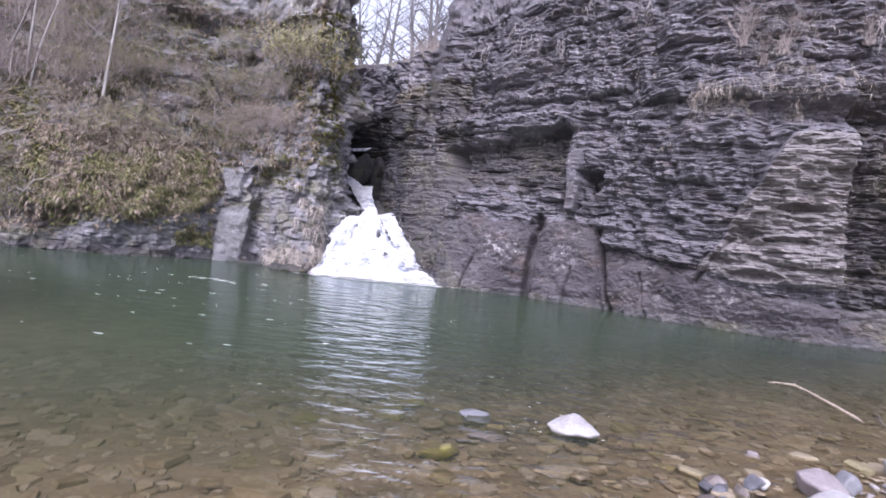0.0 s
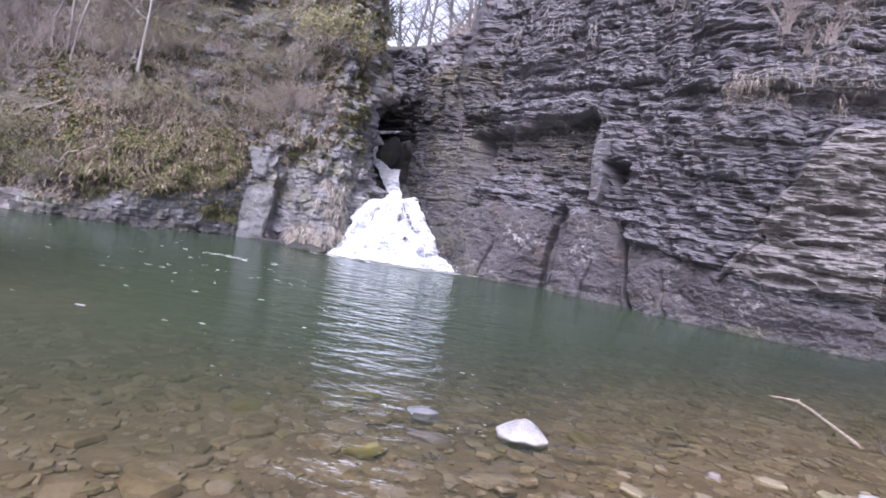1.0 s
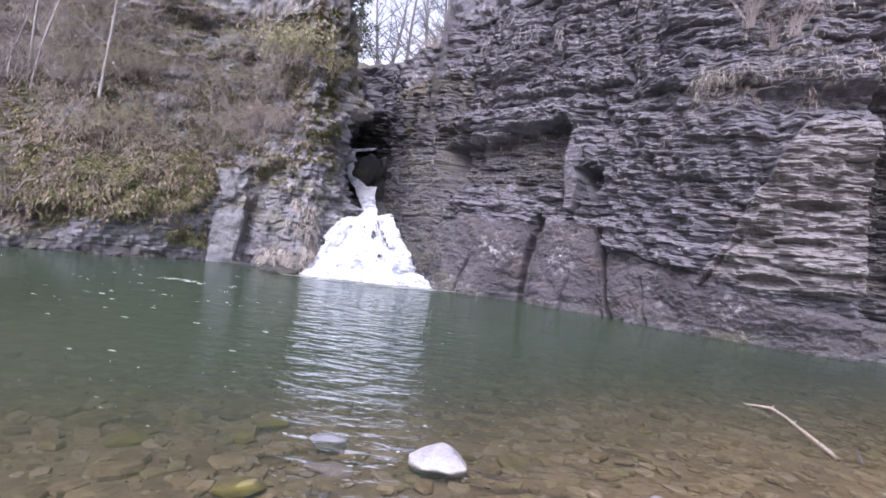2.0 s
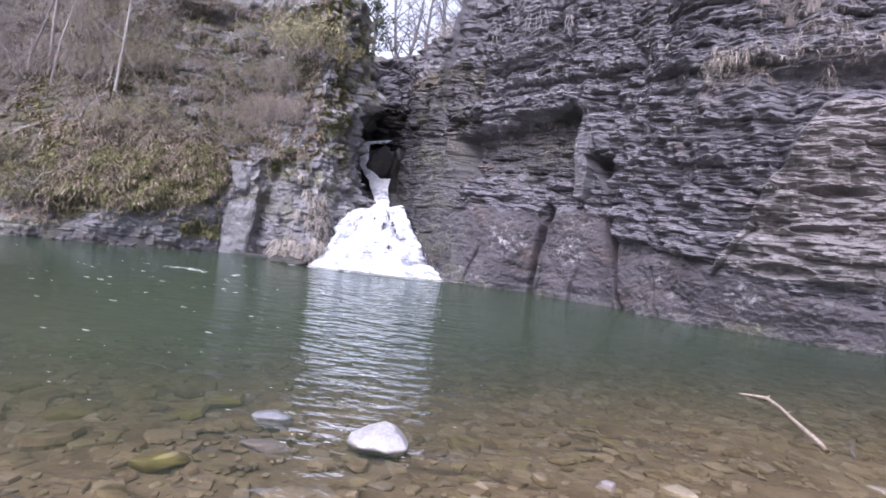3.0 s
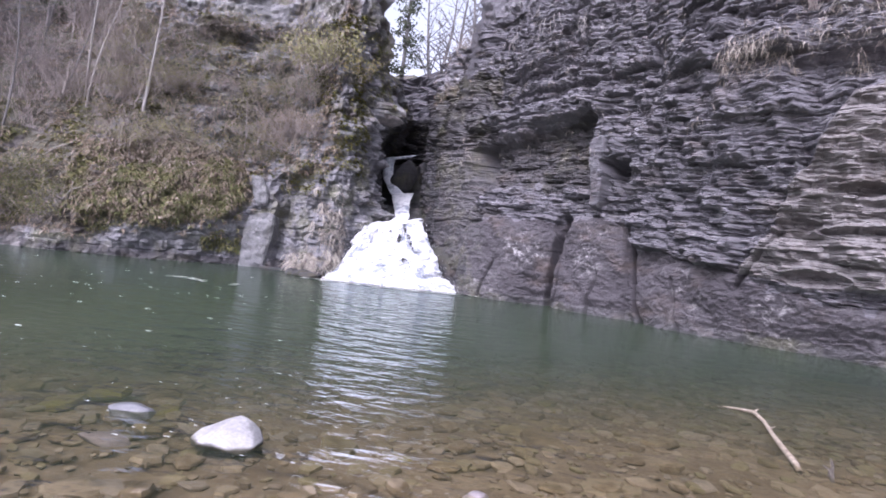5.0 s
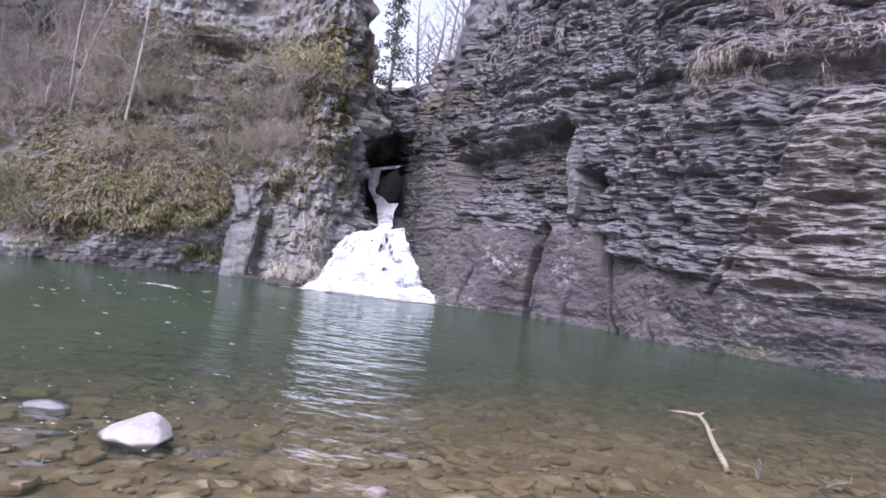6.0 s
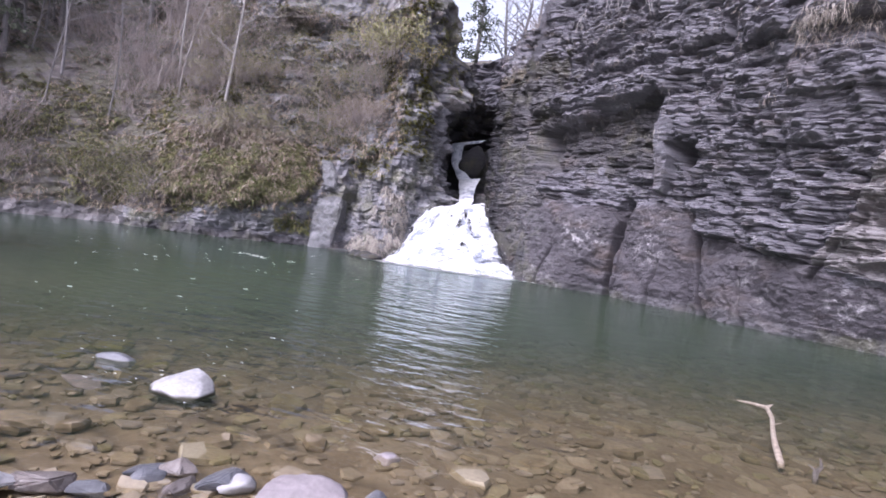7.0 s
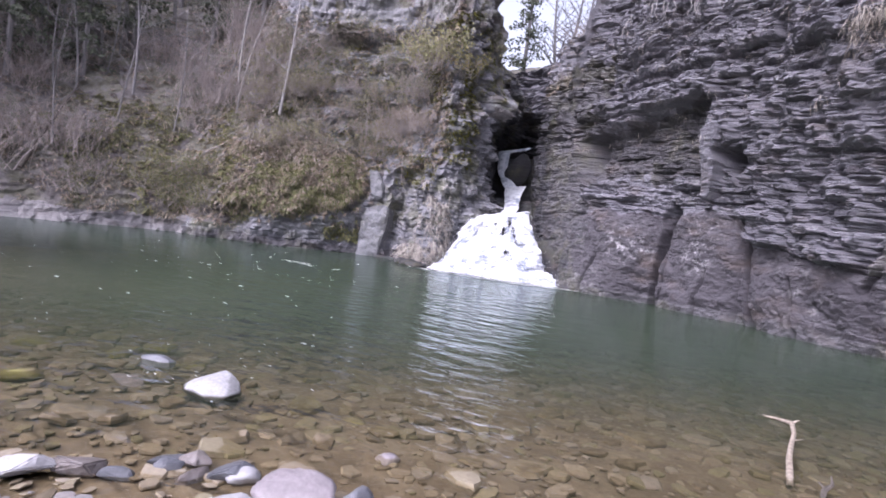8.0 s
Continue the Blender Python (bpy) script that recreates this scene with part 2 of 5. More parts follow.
def right_relief(s, z):
    low = low_edge(s)
    up = smooth(low - 0.14, low + 0.10, z)
    slab = dome(s - 0.16 * (z - 4.1), z, 23.68, 4.05, 0.33, 1.0, 4)
    shy = undercut(s, z)
    lean_s, lean_z = s + 0.25 * z, z - 0.04 * (s - 20) * smooth(4.6, 6.4, z)
    big = 0.6 * (fbm(s * 0.22, z * 0.3, 11, 3) - 0.5) + 0.42 * (fbm(s * 0.9, z * 0.9, 12) - 0.5)
    broken = smooth(0.35, 0.6, fbm(s * 0.7, z * 0.8, 14))
    thin = beds(lean_s * 1.2, lean_z, 0.06, 21, 0.058) + beds(lean_s * 1.3, lean_z, 0.14, 22, 0.135) * (0.3 + 0.9 * broken) + beds(lean_s * 1.0, lean_z, 0.50, 23, 0.22)
    chips = beds(s * 2.4, lean_z, 0.10, 25, 0.085) + 0.17 * (fbm(s * 1.6, z * 4.8, 26) - 0.5) + 0.10 * (fbm(s * 7, z * 11, 27, 3) - 0.5)
    massive = 0.24 * (fbm(s * 1.1, z * 1.3, 30) - 0.5) + 0.16 * (fbm(s * 3.6, z * 4.2, 31) - 0.5) + 0.05 * (fbm(s * 11, z * 13, 32, 3) - 0.5) + beds(s * 1.6, z, 0.33, 33, 0.035)
    calm = (1 - 0.85 * np.clip(1.6 * slab, 0, 1)) * (1 - 0.35 * shy)
    flank = 1 - 0.6 * (1 - smooth(18.0, 19.2, s)) * (1 - smooth(4.8, 5.6, z))
    out = big + up * calm * flank * (thin + chips) + (1 - up) * (massive + 0.10)
    # swollen masses of the lower rock, the joints between them and the hollow under the first
    out = out + 0.46 * dome(s, z, 20.5, 0.95, 2.0, 1.85, 2.5) + 0.34 * dome(s, z, 23.5, 0.7, 1.2, 2.2, 2.6) + 0.25 * dome(s, z, 26.4, 0.4, 1.5, 1.3)
    out = out - 0.16 * smooth(20.4, 21.6, s) * (1 - smooth(22.0, 22.3, s)) * (1 - smooth(0.7, 1.5, z))
    out = out - 0.5 * crack(s, z, 22.38, 2.8, 22.05, -1.0, 0.11) - 0.45 * crack(s, z, 24.60, 2.5, 25.35, -0.5, 0.07) - 0.3 * dome(s, z, 22.4, 2.55, 0.35, 0.35)
    out = out - 0.16 * crack(s, z, 20.3, 1.2, 19.7, -0.6, 0.05) - 0.14 * crack(s, z, 23.9, 1.2, 23.6, -0.4, 0.04) - 0.14 * crack(s, z, 26.2, 1.2, 26.5, -0.4, 0.04)
    # the undercut face with its slanting crack, the pale ledges over it
    out = out - 0.80 * shy - 0.5 * crack(s, z, 18.45, 4.9, 18.85, 3.5, 0.14) + 0.30 * dome(s, z, 19.25, 3.35, 0.45, 0.55)
    out = out + 0.42 * dome(s + 0.9 * (z - 6.0), z, 20.6, 6.05, 3.4, 0.34, 4) + 0.25 * dome(s, z, 22.6, 7.0, 2.6, 0.3, 4) - 0.3 * dome(s, z, 20.2, 7.3, 2.2, 0.4, 3)
    # a slab face beside a three-cornered nook
    out = out + 0.30 * np.clip(1.8 * slab, 0, 1) - 0.85 * nook(s, z) - 0.3 * crack(s, z, 23.32, 4.9, 23.25, 3.0, 0.10)
    # jutting lip over the massive rock, and the weathered buttress with its holes and dark recess
    lip = smooth(24.5, 24.8, s) * (1 - smooth(27.45, 27.8, s)) * smooth(low - 0.05, low + 0.07, z) * (1 - smooth(2.3, 3.3, z))
    right = buttress_sides(z)[1]
    out = out + 0.38 * lip + 0.36 * buttress(s, z) - 0.55 * smooth(right - 0.03, right + 0.12, s) * (1 - smooth(33.5, 36, s)) * (1 - smooth(6.4, 7.0, z))
    out = out - 0.16 * crack(s, z, 27.75, 1.3, 28.45, 2.6, 0.05) - 0.45 * dome(s, z, 28.72, 2.72, 0.42, 0.15) - 0.45 * dome(s, z, 29.1, 1.62, 0.6, 0.17) - 0.35 * dome(s, z, 29.8, 3.45, 0.5, 0.13) - 0.3 * dome(s, z, 29.7, 2.6, 0.6, 0.12)
    out = out + 0.30 * dome(s, z, 29.4, 6.5, 3.0, 0.32, 4) - 0.45 * dome(s, z, 30.0, 5.85, 1.6, 0.32, 3)
    return out + 0.06 * (fbm(s * 9, z * 16, 35) - 0.5)


def left_relief(s, z):
    rocky = smooth(27, 32, s)
    sw, zw = s + 0.9 * (fbm(s * 1.3, z * 1.3, 78) - 0.5), z + 0.9 * (fbm(s * 1.3, z * 1.3, 79) - 0.5)
    big = 0.9 * (fbm(s * 0.25, z * 0.3, 51, 3) - 0.5) + 0.5 * (fbm(s * 0.8, z * 0.9, 52) - 0.5)
    wild = smooth(2.8, 4.5, z) * (1 - smooth(37.3, 38.6, s))
    out = big + (0.25 + 0.75 * rocky) * (1 - 0.75 * wild) * (beds(s * 1.8, z, 0.10, 61, 0.05) + beds(s * 1.6, z, 0.33, 62, 0.13)) + 0.55 * (fbm(s * 1.7, z * 2.0, 65) - 0.5) + 0.12 * (fbm(s * 7, z * 9, 66, 3) - 0.5)
    out = out + wild * rocky * (0.75 * (fbm(s * 1.25, z * 1.5, 67) - 0.5) + beds(s * 1.6, z, 0.6, 68, 0.12) + 0.34 * (fbm(s * 3.4, z * 4.2, 69) - 0.5) + 0.07 * (fbm(s * 9, z * 11, 70) - 0.5))
    # fern-grown mound with a low rock foot, the dark recess beside the pale slab, the ledge at the slot
    out = out + 0.4 * dome(s, z, 33.0, 2.4, 3.1, 2.0) + 0.08 * dome(s, z, 32.0, 0.2, 4.5, 0.5, 4)
    out = out - 0.9 * dome(sw, zw, 37.5, 1.5, 0.6, 1.9) - 0.7 * dome(sw, zw, 38.0, 3.3, 1.0, 0.5) - 0.4 * dome(sw, zw, 39.2, 2.3, 0.5, 0.4) + 0.35 * smooth(36.6, 37.0, s) * (1 - smooth(41, 43, s)) * (fbm(s * 2.2, z * 2.6, 77) - 0.5) + smooth(37.6, 38.6, s) * (beds(s * 1.3, z, 0.16, 81, 0.12) + beds(s * 0.8, z, 0.55, 82, 0.26)) + 0.5 * dome(s, z, 40.6, 5.6, 1.6, 1.4) - 1.3 * dome(sw, zw, 36.3, 7.8, 0.45, 0.65) + 0.75 * dome(s, z, 33.2, 2.7, 3.0, 1.9) * (fbm(s * 1.5, z * 1.9, 80) - 0.5) - 0.8 * dome(s, z, 38.3, 9.2, 1.3, 0.5) - 0.7 * dome(s, z, 34.2, 8.9, 1.2, 0.45) + 0.45 * dome(s, z, 36.0, 6.8, 1.0, 0.5, 4)
    out = out + 0.5 * dome(s, z, 44.5, 6.6, 1.8, 0.45, 4) + 0.4 * dome(s, z, 40.0, 8.0, 2.4, 1.3)
    return out


def right_top(s):
    return 10.7 - 1.2 * smooth(8, 13.6, s) + 4.5 * smooth(16.2, 16.9, s) + 0.6 * (fbm(s * 1.3, 0 * s, 44) - 0.5)


def left_top(s):
    return 20.0 - 6.5 * smooth(26, 33, s) - 5.2 * smooth(43.0, 44.0, s)


def zone(ob, rows, cols, materials, which):
    """Gives each face the material that its bed or slope has."""
    for mat in materials:
        ob.data.materials.append(mat)
    full = np.zeros((rows - 1, cols - 1), int)
    full[: which.shape[0], : which.shape[1]] = which
    ob.data.polygons.foreach_set("material_index", full.ravel().astype(np.int32))


def spot(cliff, s, z, out=0.0):
    """A place on a cliff by its run along the foot and its height, out metres off the rock towards the pool."""
    ss, xs, ys, zs = cliff
    c = int(np.clip(np.searchsorted(ss, s), 3, len(ss) - 4))
    r = int(np.clip(np.searchsorted(zs[:, c], z), 1, len(zs) - 2))
    tx, ty = xs[r, c + 3] - xs[r, c - 3], ys[r, c + 3] - ys[r, c - 3]
    q = math.hypot(tx, ty) or 1.0
    return Vector((xs[r, c] + ty / q * out, ys[r, c] - tx / q * out, zs[r, c]))


EAST = cliff_points(RIGHT_PLAN, (13.5, 33.0, 760), 520, right_relief, right_top, lambda s: 0.35 + 0 * s)
s, x, y, z = EAST
cliff = sheet("cliff_east", x, y, z, None, "dark grey bedded shale cliff rising straight out of the pool", "cliff")
fs, fz = 0 * z[:-1, :-1] + s[:-1], z[:-1, :-1]
wob = fbm(fs * 2.5, fz * 2.5, 47)
which = np.where(fz < low_edge(fs) + 0.5 * (wob - 0.5), 1, 0)
# Undercut face: olive-brown tone of the rock, with the overhang's shade painted in.
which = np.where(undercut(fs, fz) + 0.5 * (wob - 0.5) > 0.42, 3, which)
which = np.where(buttress(fs + 0.1 * (wob - 0.5), fz) > 0.5, 2, which)
# Darker material over the recess right of the buttress.
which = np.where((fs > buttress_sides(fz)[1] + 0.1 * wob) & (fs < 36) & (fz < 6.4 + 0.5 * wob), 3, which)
# Flank by the slot: wet rock, its recess's shade also put into the colour.
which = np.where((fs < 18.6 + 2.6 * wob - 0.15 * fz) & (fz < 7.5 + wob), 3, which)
# Slot walls: wet rock, near-black so the cleft's shade is in the colour.
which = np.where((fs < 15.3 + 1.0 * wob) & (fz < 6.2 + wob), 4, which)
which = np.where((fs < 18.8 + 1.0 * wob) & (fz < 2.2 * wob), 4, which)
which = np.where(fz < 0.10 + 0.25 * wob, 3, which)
which[557:] = 5
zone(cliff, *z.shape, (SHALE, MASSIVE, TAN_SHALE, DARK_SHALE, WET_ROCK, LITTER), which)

WEST = cliff_points(LEFT_PLAN, (24.0, 47.0, 700), 400, left_relief, left_top, lambda s: 1 - 0.85 * smooth(30, 35, s), 22)
s, x, y, z = WEST
cliff = sheet("cliff_west", x, y, z, None, "overgrown grey rock bank with ledges, moss and dead leaves", "cliff")
fs, fz = 0 * z[:-1, :-1] + s[:-1], z[:-1, :-1]
wob = fbm(fs * 1.4, fz * 1.8, 57)
which = np.where((wob > 0.58) & (fz > 2.2) & ((fs < 36.4) | (fz > 4.8)), 1, 0)
which = np.where((fs < 30.5 + 1.5 * wob) & (fz > 0.35 + 0.5 * wob), 1, which)
which = np.where(dome(fs, fz, 32.9, 2.8, 3.2, 1.75) > 0.12, 1, which)
which = np.where((fz < 1.5 * wob + 0.3) & (fs > 32.6) & (fs < 36.6) & (fz > 0.4), 2, which)
which = np.where((wob < 0.45) & (fz > 4.6) & (fs > 32) & (fs < 38.8), 2, which)
for ps, pz, rs, rz in [(35.75, 7.45, 0.55, 0.35), (36.1, 6.95, 0.40, 0.30), (35.15, 8.3, 0.22, 0.95), (31.2, 5.85, 0.9, 0.35), (34.2, 4.55, 0.5, 0.22), (34.9, 1.2, 1.3, 0.55), (40.3, 5.0, 0.7, 0.5), (32.6, 0.8, 0.6, 0.35)]:
    which = np.where(dome(fs + 0.5 * (wob - 0.5), fz + 0.6 * (wob - 0.5), ps, pz, rs, rz) > 0.2, 2, which)
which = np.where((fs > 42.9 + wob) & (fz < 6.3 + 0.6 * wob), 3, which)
which = np.where((fz < 0.12 + 0.3 * wob) & (fs < 42), 4, which)
which = np.where(fs < 27.6 + wob, 1, which)
which = np.where((fs < 28.6 + wob) & (fz < 0.28 + 0.5 * wob), 5, which)
which[437:] = 1
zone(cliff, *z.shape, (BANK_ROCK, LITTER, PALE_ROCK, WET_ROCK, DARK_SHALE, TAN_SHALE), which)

# stepped rock floor of the slot, under the falling water
sx, sy = np.meshgrid(np.linspace(-7.5, 0.8, 120), np.linspace(18.5, 40, 220))
step = 0.2 + 1.5 * smooth(20.9, 22.0, sy) + 1.4 * smooth(22.8, 25.0, sy) + 2.1 * smooth(26.75, 27.3, sy) + 0.06 * (sy - 26) * (sy > 26)
step = np.where(sy < 20.0, -0.8, step) + 0.5 * (fbm(sx * 1.3, sy * 1.3, 95) - 0.5) + 0.15 * (fbm(sx * 5, sy * 5, 96) - 0.5)
sheet("slot_floor", sx, sy, step - 0.15, WET_ROCK, "black wet rock steps under the waterfall", "rock")
# ================= pool bed and water =================
def shore(x):
    return 2.25 + 0.68 * x - 0.22 * np.maximum(x - 3.0, 0)


def depth_at(x, y):
    """Depth of the pool under its surface: a shelving stony shore, then a deep green pool."""
    d = (y - shore(x)) / 1.21
    d = np.where(d > 0, d * (1 - 0.75 * smooth(0.5, 9.0, -x) * (1 - smooth(8.0, 17.0, y))), d)
    return np.where(d < 0, d * 0.06, 0.05 * d + 0.06 * np.clip(d - 1.3, 0, None) ** 1.5)


def bed_depth(x, y):
    """Depth of the bed itself, which shelves more gently than the water thickens."""
    d = (y - shore(x)) / 1.21
    return np.where(d < 0, d * 0.06, np.minimum(0.05 * d + 0.010 * np.clip(d - 1.3, 0, None) ** 1.5, 0.9))


def bed_material():
    m, n, l, b = material("pool_bed", 0.9)
    a = noise_node(n, l, 2.2, 6, 0.65)
    g = noise_node(n, l, 28, 5, 0.7)
    c = ramp(n, l, a, (0.3, (0.125, 0.098, 0.065)), (0.55, (0.205, 0.167, 0.115)), (0.75, (0.27, 0.228, 0.168)))
    c = mix(n, l, 0.6, c, ramp(n, l, g, (0.3, (0.4, 0.4, 0.4)), (0.7, (1, 1, 1))), "MULTIPLY")
    l.new(c, b.inputs["Base Color"])
    bump(n, l, g, b, 0.6, 0.02)
    return m


gx, gy = np.meshgrid(np.r_[np.linspace(-400, -30, 12), np.linspace(-29, 30, 190), np.linspace(31, 400, 12)], np.r_[np.linspace(-400, -12, 12), np.linspace(-11, 36, 160)])
gz = -np.clip(bed_depth(gx, gy), -1.2, 2.6) + 0.05 * (fbm(gx * 1.3, gy * 1.3, 71) - 0.5)
sheet("ground", gx, gy, gz, bed_material(), "brown stony pool bed and gravel bar", "ground", smooth_shade=True)


def water_material():
    """Clear where it is shallow, turbid green where it is deep; the sky and the fall gleam on its ripples."""
    m = bpy.data.materials.new("water")
    m.use_nodes = True
    n, l = m.node_tree.nodes, m.node_tree.links
    n.clear()
    out = n.new("ShaderNodeOutputMaterial")
    clear, murk, gloss = n.new("ShaderNodeBsdfTransparent"), n.new("ShaderNodeBsdfDiffuse"), n.new("ShaderNodeBsdfGlossy")
    clear.inputs["Color"].default_value = (0.98, 0.94, 0.85, 1)
    murk.inputs["Color"].default_value = (0.047, 0.066, 0.042, 1)
    gloss.inputs["Roughness"].default_value = 0.03
    gloss.inputs["Color"].default_value = (0.66, 0.69, 0.72, 1)
    deep = n.new("ShaderNodeAttribute")
    deep.attribute_name = "turbid"
    body, top = n.new("ShaderNodeMixShader"), n.new("ShaderNodeMixShader")
    l.new(deep.outputs["Fac"], body.inputs["Fac"])
    l.new(clear.outputs["BSDF"], body.inputs[1])
    l.new(murk.outputs["BSDF"], body.inputs[2])
    ripple = noise_node(n, l, 1.0, 3, 0.5, (3.4, 6.0, 1))
    swell = noise_node(n, l, 1.0, 2, 0.45, (1.4, 2.4, 1))
    wind = n.new("ShaderNodeAttribute")
    wind.attribute_name = "ruffle"
    bp = n.new("ShaderNodeBump")
    bp.inputs["Distance"].default_value = 0.2
    l.new(wind.outputs["Fac"], bp.inputs["Strength"])
    l.new(mix(n, l, 0.6, ripple, swell), bp.inputs["Height"])
    fres = n.new("ShaderNodeFresnel")
    fres.inputs["IOR"].default_value = 1.22
    for node in (fres, gloss):
        l.new(bp.outputs["Normal"], node.inputs["Normal"])
    l.new(fres.outputs["Fac"], top.inputs["Fac"])
    l.new(body.outputs["Shader"], top.inputs[1])
    l.new(gloss.outputs["BSDF"], top.inputs[2])
    l.new(top.outputs["Shader"], out.inputs["Surface"])
    return m


wx, wy = np.meshgrid(np.r_[np.linspace(-30, -6, 60, endpoint=False), np.linspace(-6, 8, 140, endpoint=False), np.linspace(8, 30, 60)], np.r_[np.linspace(-22, 2, 50, endpoint=False), np.linspace(2, 22, 200, endpoint=False), np.linspace(22, 34, 30)])
water = sheet("water", wx, wy, 0 * wx, water_material(), "still green pool, clear and shallow over brown stones at its edge", "water", smooth_shade=True)
turbid = water.data.attributes.new("turbid", "FLOAT", "POINT")
turbid.data.foreach_set("value", (1 - np.exp(-2.1 * np.clip(depth_at(wx, wy) + 0.15 * (fbm(wx * 0.5, wy * 0.5, 73) - 0.5), 0, 9))).ravel())
# the fall drives ripples down the pool in front of it; the shallows wrinkle over the stones
ruffle = water.data.attributes.new("ruffle", "FLOAT", "POINT")
along = np.clip((19.5 - wy) / 15, 0, 1)
middle = -1.9 + 3.1 * along
shallow = np.exp(-np.clip(depth_at(wx, wy), 0, 9) / 0.1)
stir = np.exp(-(((wx - middle) / (1.3 + 0.8 * along)) ** 2)) * (1 - shallow) * (0.7 + 0.6 * fbm(wx * 0.9, wy * 0.9, 76))
ruffle.data.foreach_set("value", np.clip(0.13 + 0.8 * stir + shallow * (0.3 + 1.0 * smooth(0.46, 0.66, fbm(wx * 0.8, wy * 1.3, 78))) * np.exp(-((wx + 0.3) / 4.0) ** 2) + 0.15 * shallow + 0.10 * (fbm(wx * 0.35, wy * 0.35, 75) - 0.5), 0.02, 1).ravel())

# ================= waterfall =================
def fall_material(name, dark, pale):
    """White water: streaks of grey in the white, torn open where the sheet is thin."""
    m, n, l, b = material(name, 0.6, 0, 0.3)
    streak = noise_node(n, l, 1.0, 8, 0.78, (4.0, 4.0, 3.2))
    l.new(ramp(n, l, streak, (0.36, dark), (0.45, tuple((p + q) / 2 + 0.08 for p, q in zip(dark, pale))), (0.54, pale)), b.inputs["Base Color"])
    bump(n, l, streak, b, 0.5, 0.06)
    lump = ramp(n, l, noise_node(n, l, 1.0, 4, 0.6, (2.2, 2.2, 1.0)), (0.38, (0.42, 0.45, 0.52)), (0.52, (1, 1, 1)))
    l.new(mix(n, l, 1.0, b.inputs["Base Color"].links[0].from_socket, lump, "MULTIPLY"), b.inputs["Base Color"])
    cover, total = n.new("ShaderNodeAttribute"), n.new("ShaderNodeMath")
    cover.attribute_name = "cover"
    l.new(cover.outputs["Fac"], total.inputs[0])
    l.new(noise_node(n, l, 1.0, 6, 0.75, (5, 5, 1.7)), total.inputs[1])
    l.new(ramp(n, l, total.outputs["Value"], (0.50, (0, 0, 0)), (0.60, (1, 1, 1))), b.inputs["Alpha"])
    return m


WHITE_WATER = fall_material("white_water", (0.26, 0.272, 0.31), (0.62, 0.63, 0.65))
CHUTE_WATER = fall_material("chute_water", (0.30, 0.32, 0.37), (0.74, 0.76, 0.80))


def ribbon(name, rows, across, down, seed, rough, parent, mat, fray=0.1, gaps=()):
    """A sheet of falling water: rows of left and right edge, with its bulge towards the pool, top to bottom."""
    a = np.array(rows, float)
    v = np.linspace(0, len(a) - 1, down)
    i = np.clip(v.astype(int), 0, len(a) - 2)
    t = (v - i)[:, None]
    g = np.gradient(a, axis=0)
    p = ((2 * t**3 - 3 * t**2 + 1) * a[i] + (t**3 - 2 * t**2 + t) * g[i] + (-2 * t**3 + 3 * t**2) * a[i + 1] + (t**3 - t**2) * g[i + 1]).T
    u = np.linspace(0, 1, across)
    xs = p[0][:, None] * (1 - u) + p[3][:, None] * u
    ys = p[1][:, None] * (1 - u) + p[4][:, None] * u
    zs = p[2][:, None] * (1 - u) + p[5][:, None] * u
    bulge = p[6][:, None] * (4 * u * (1 - u)) ** 0.6
    vv = v[:, None] * np.ones_like(u)
    ripple = rough * (fbm(u * 7 + 0 * vv, vv * 2.0, seed) - 0.5) + 0.8 * rough * (fbm(u * 15 + 0.6 * vv, vv * 7.0, seed + 1) - 0.5) + 0.2 * rough * (fbm(u * 40 + 0 * vv, vv * 16.0, seed + 2) - 0.5)
    rim = (np.abs(u - 0.5) * 2) ** 4
    xs = xs + rim * fray * (fbm(0 * u + 3 * (u > 0.5), vv * 3.5, seed + 5) - 0.5)
    ob = sheet(name, xs, ys - bulge + ripple * 1.2, zs + ripple * 0.6, mat, "", "", "", True)
    cover = 0.42 - 0.3 * (np.abs(u - 0.5) * 2) ** 40 + 0 * vv
    for u0, v0, wu, wv, deep in gaps:
        cover = cover - deep * np.exp(-(((u - u0) / wu) ** 2) - ((vv - v0) / wv) ** 2)
    at = ob.data.attributes.new("cover", "FLOAT", "POINT")
    at.data.foreach_set("value", cover.ravel())
    ob.parent = parent
    return ob


falls = tagged(new("waterfall"), "white waterfall fanning out of a narrow rock slot into the pool", "waterfall")
ribbon("lip_sheet", [(-5.72, 27.05, 5.46, -4.02, 27.0, 5.70, 0.0), (-5.70, 26.85, 5.42, -4.05, 26.8, 5.66, 0.03), (-5.66, 26.75, 5.25, -4.30, 26.75, 5.50, 0.03)], 40, 24, 81, 0.04, falls, CHUTE_WATER, 0.04)
ribbon("upper_stream", [(-5.70, 26.8, 5.42, -5.05, 26.8, 5.48, 0.02), (-5.60, 26.6, 4.95, -5.06, 26.6, 5.02, 0.06), (-5.42, 26.3, 4.45, -4.92, 26.3, 4.50, 0.08), (-5.02, 25.9, 3.98, -4.52, 25.9, 4.0, 0.08), (-4.62, 25.4, 3.60, -4.0, 25.4, 3.66, 0.08)], 30, 60, 82, 0.07, falls, CHUTE_WATER, 0.06)
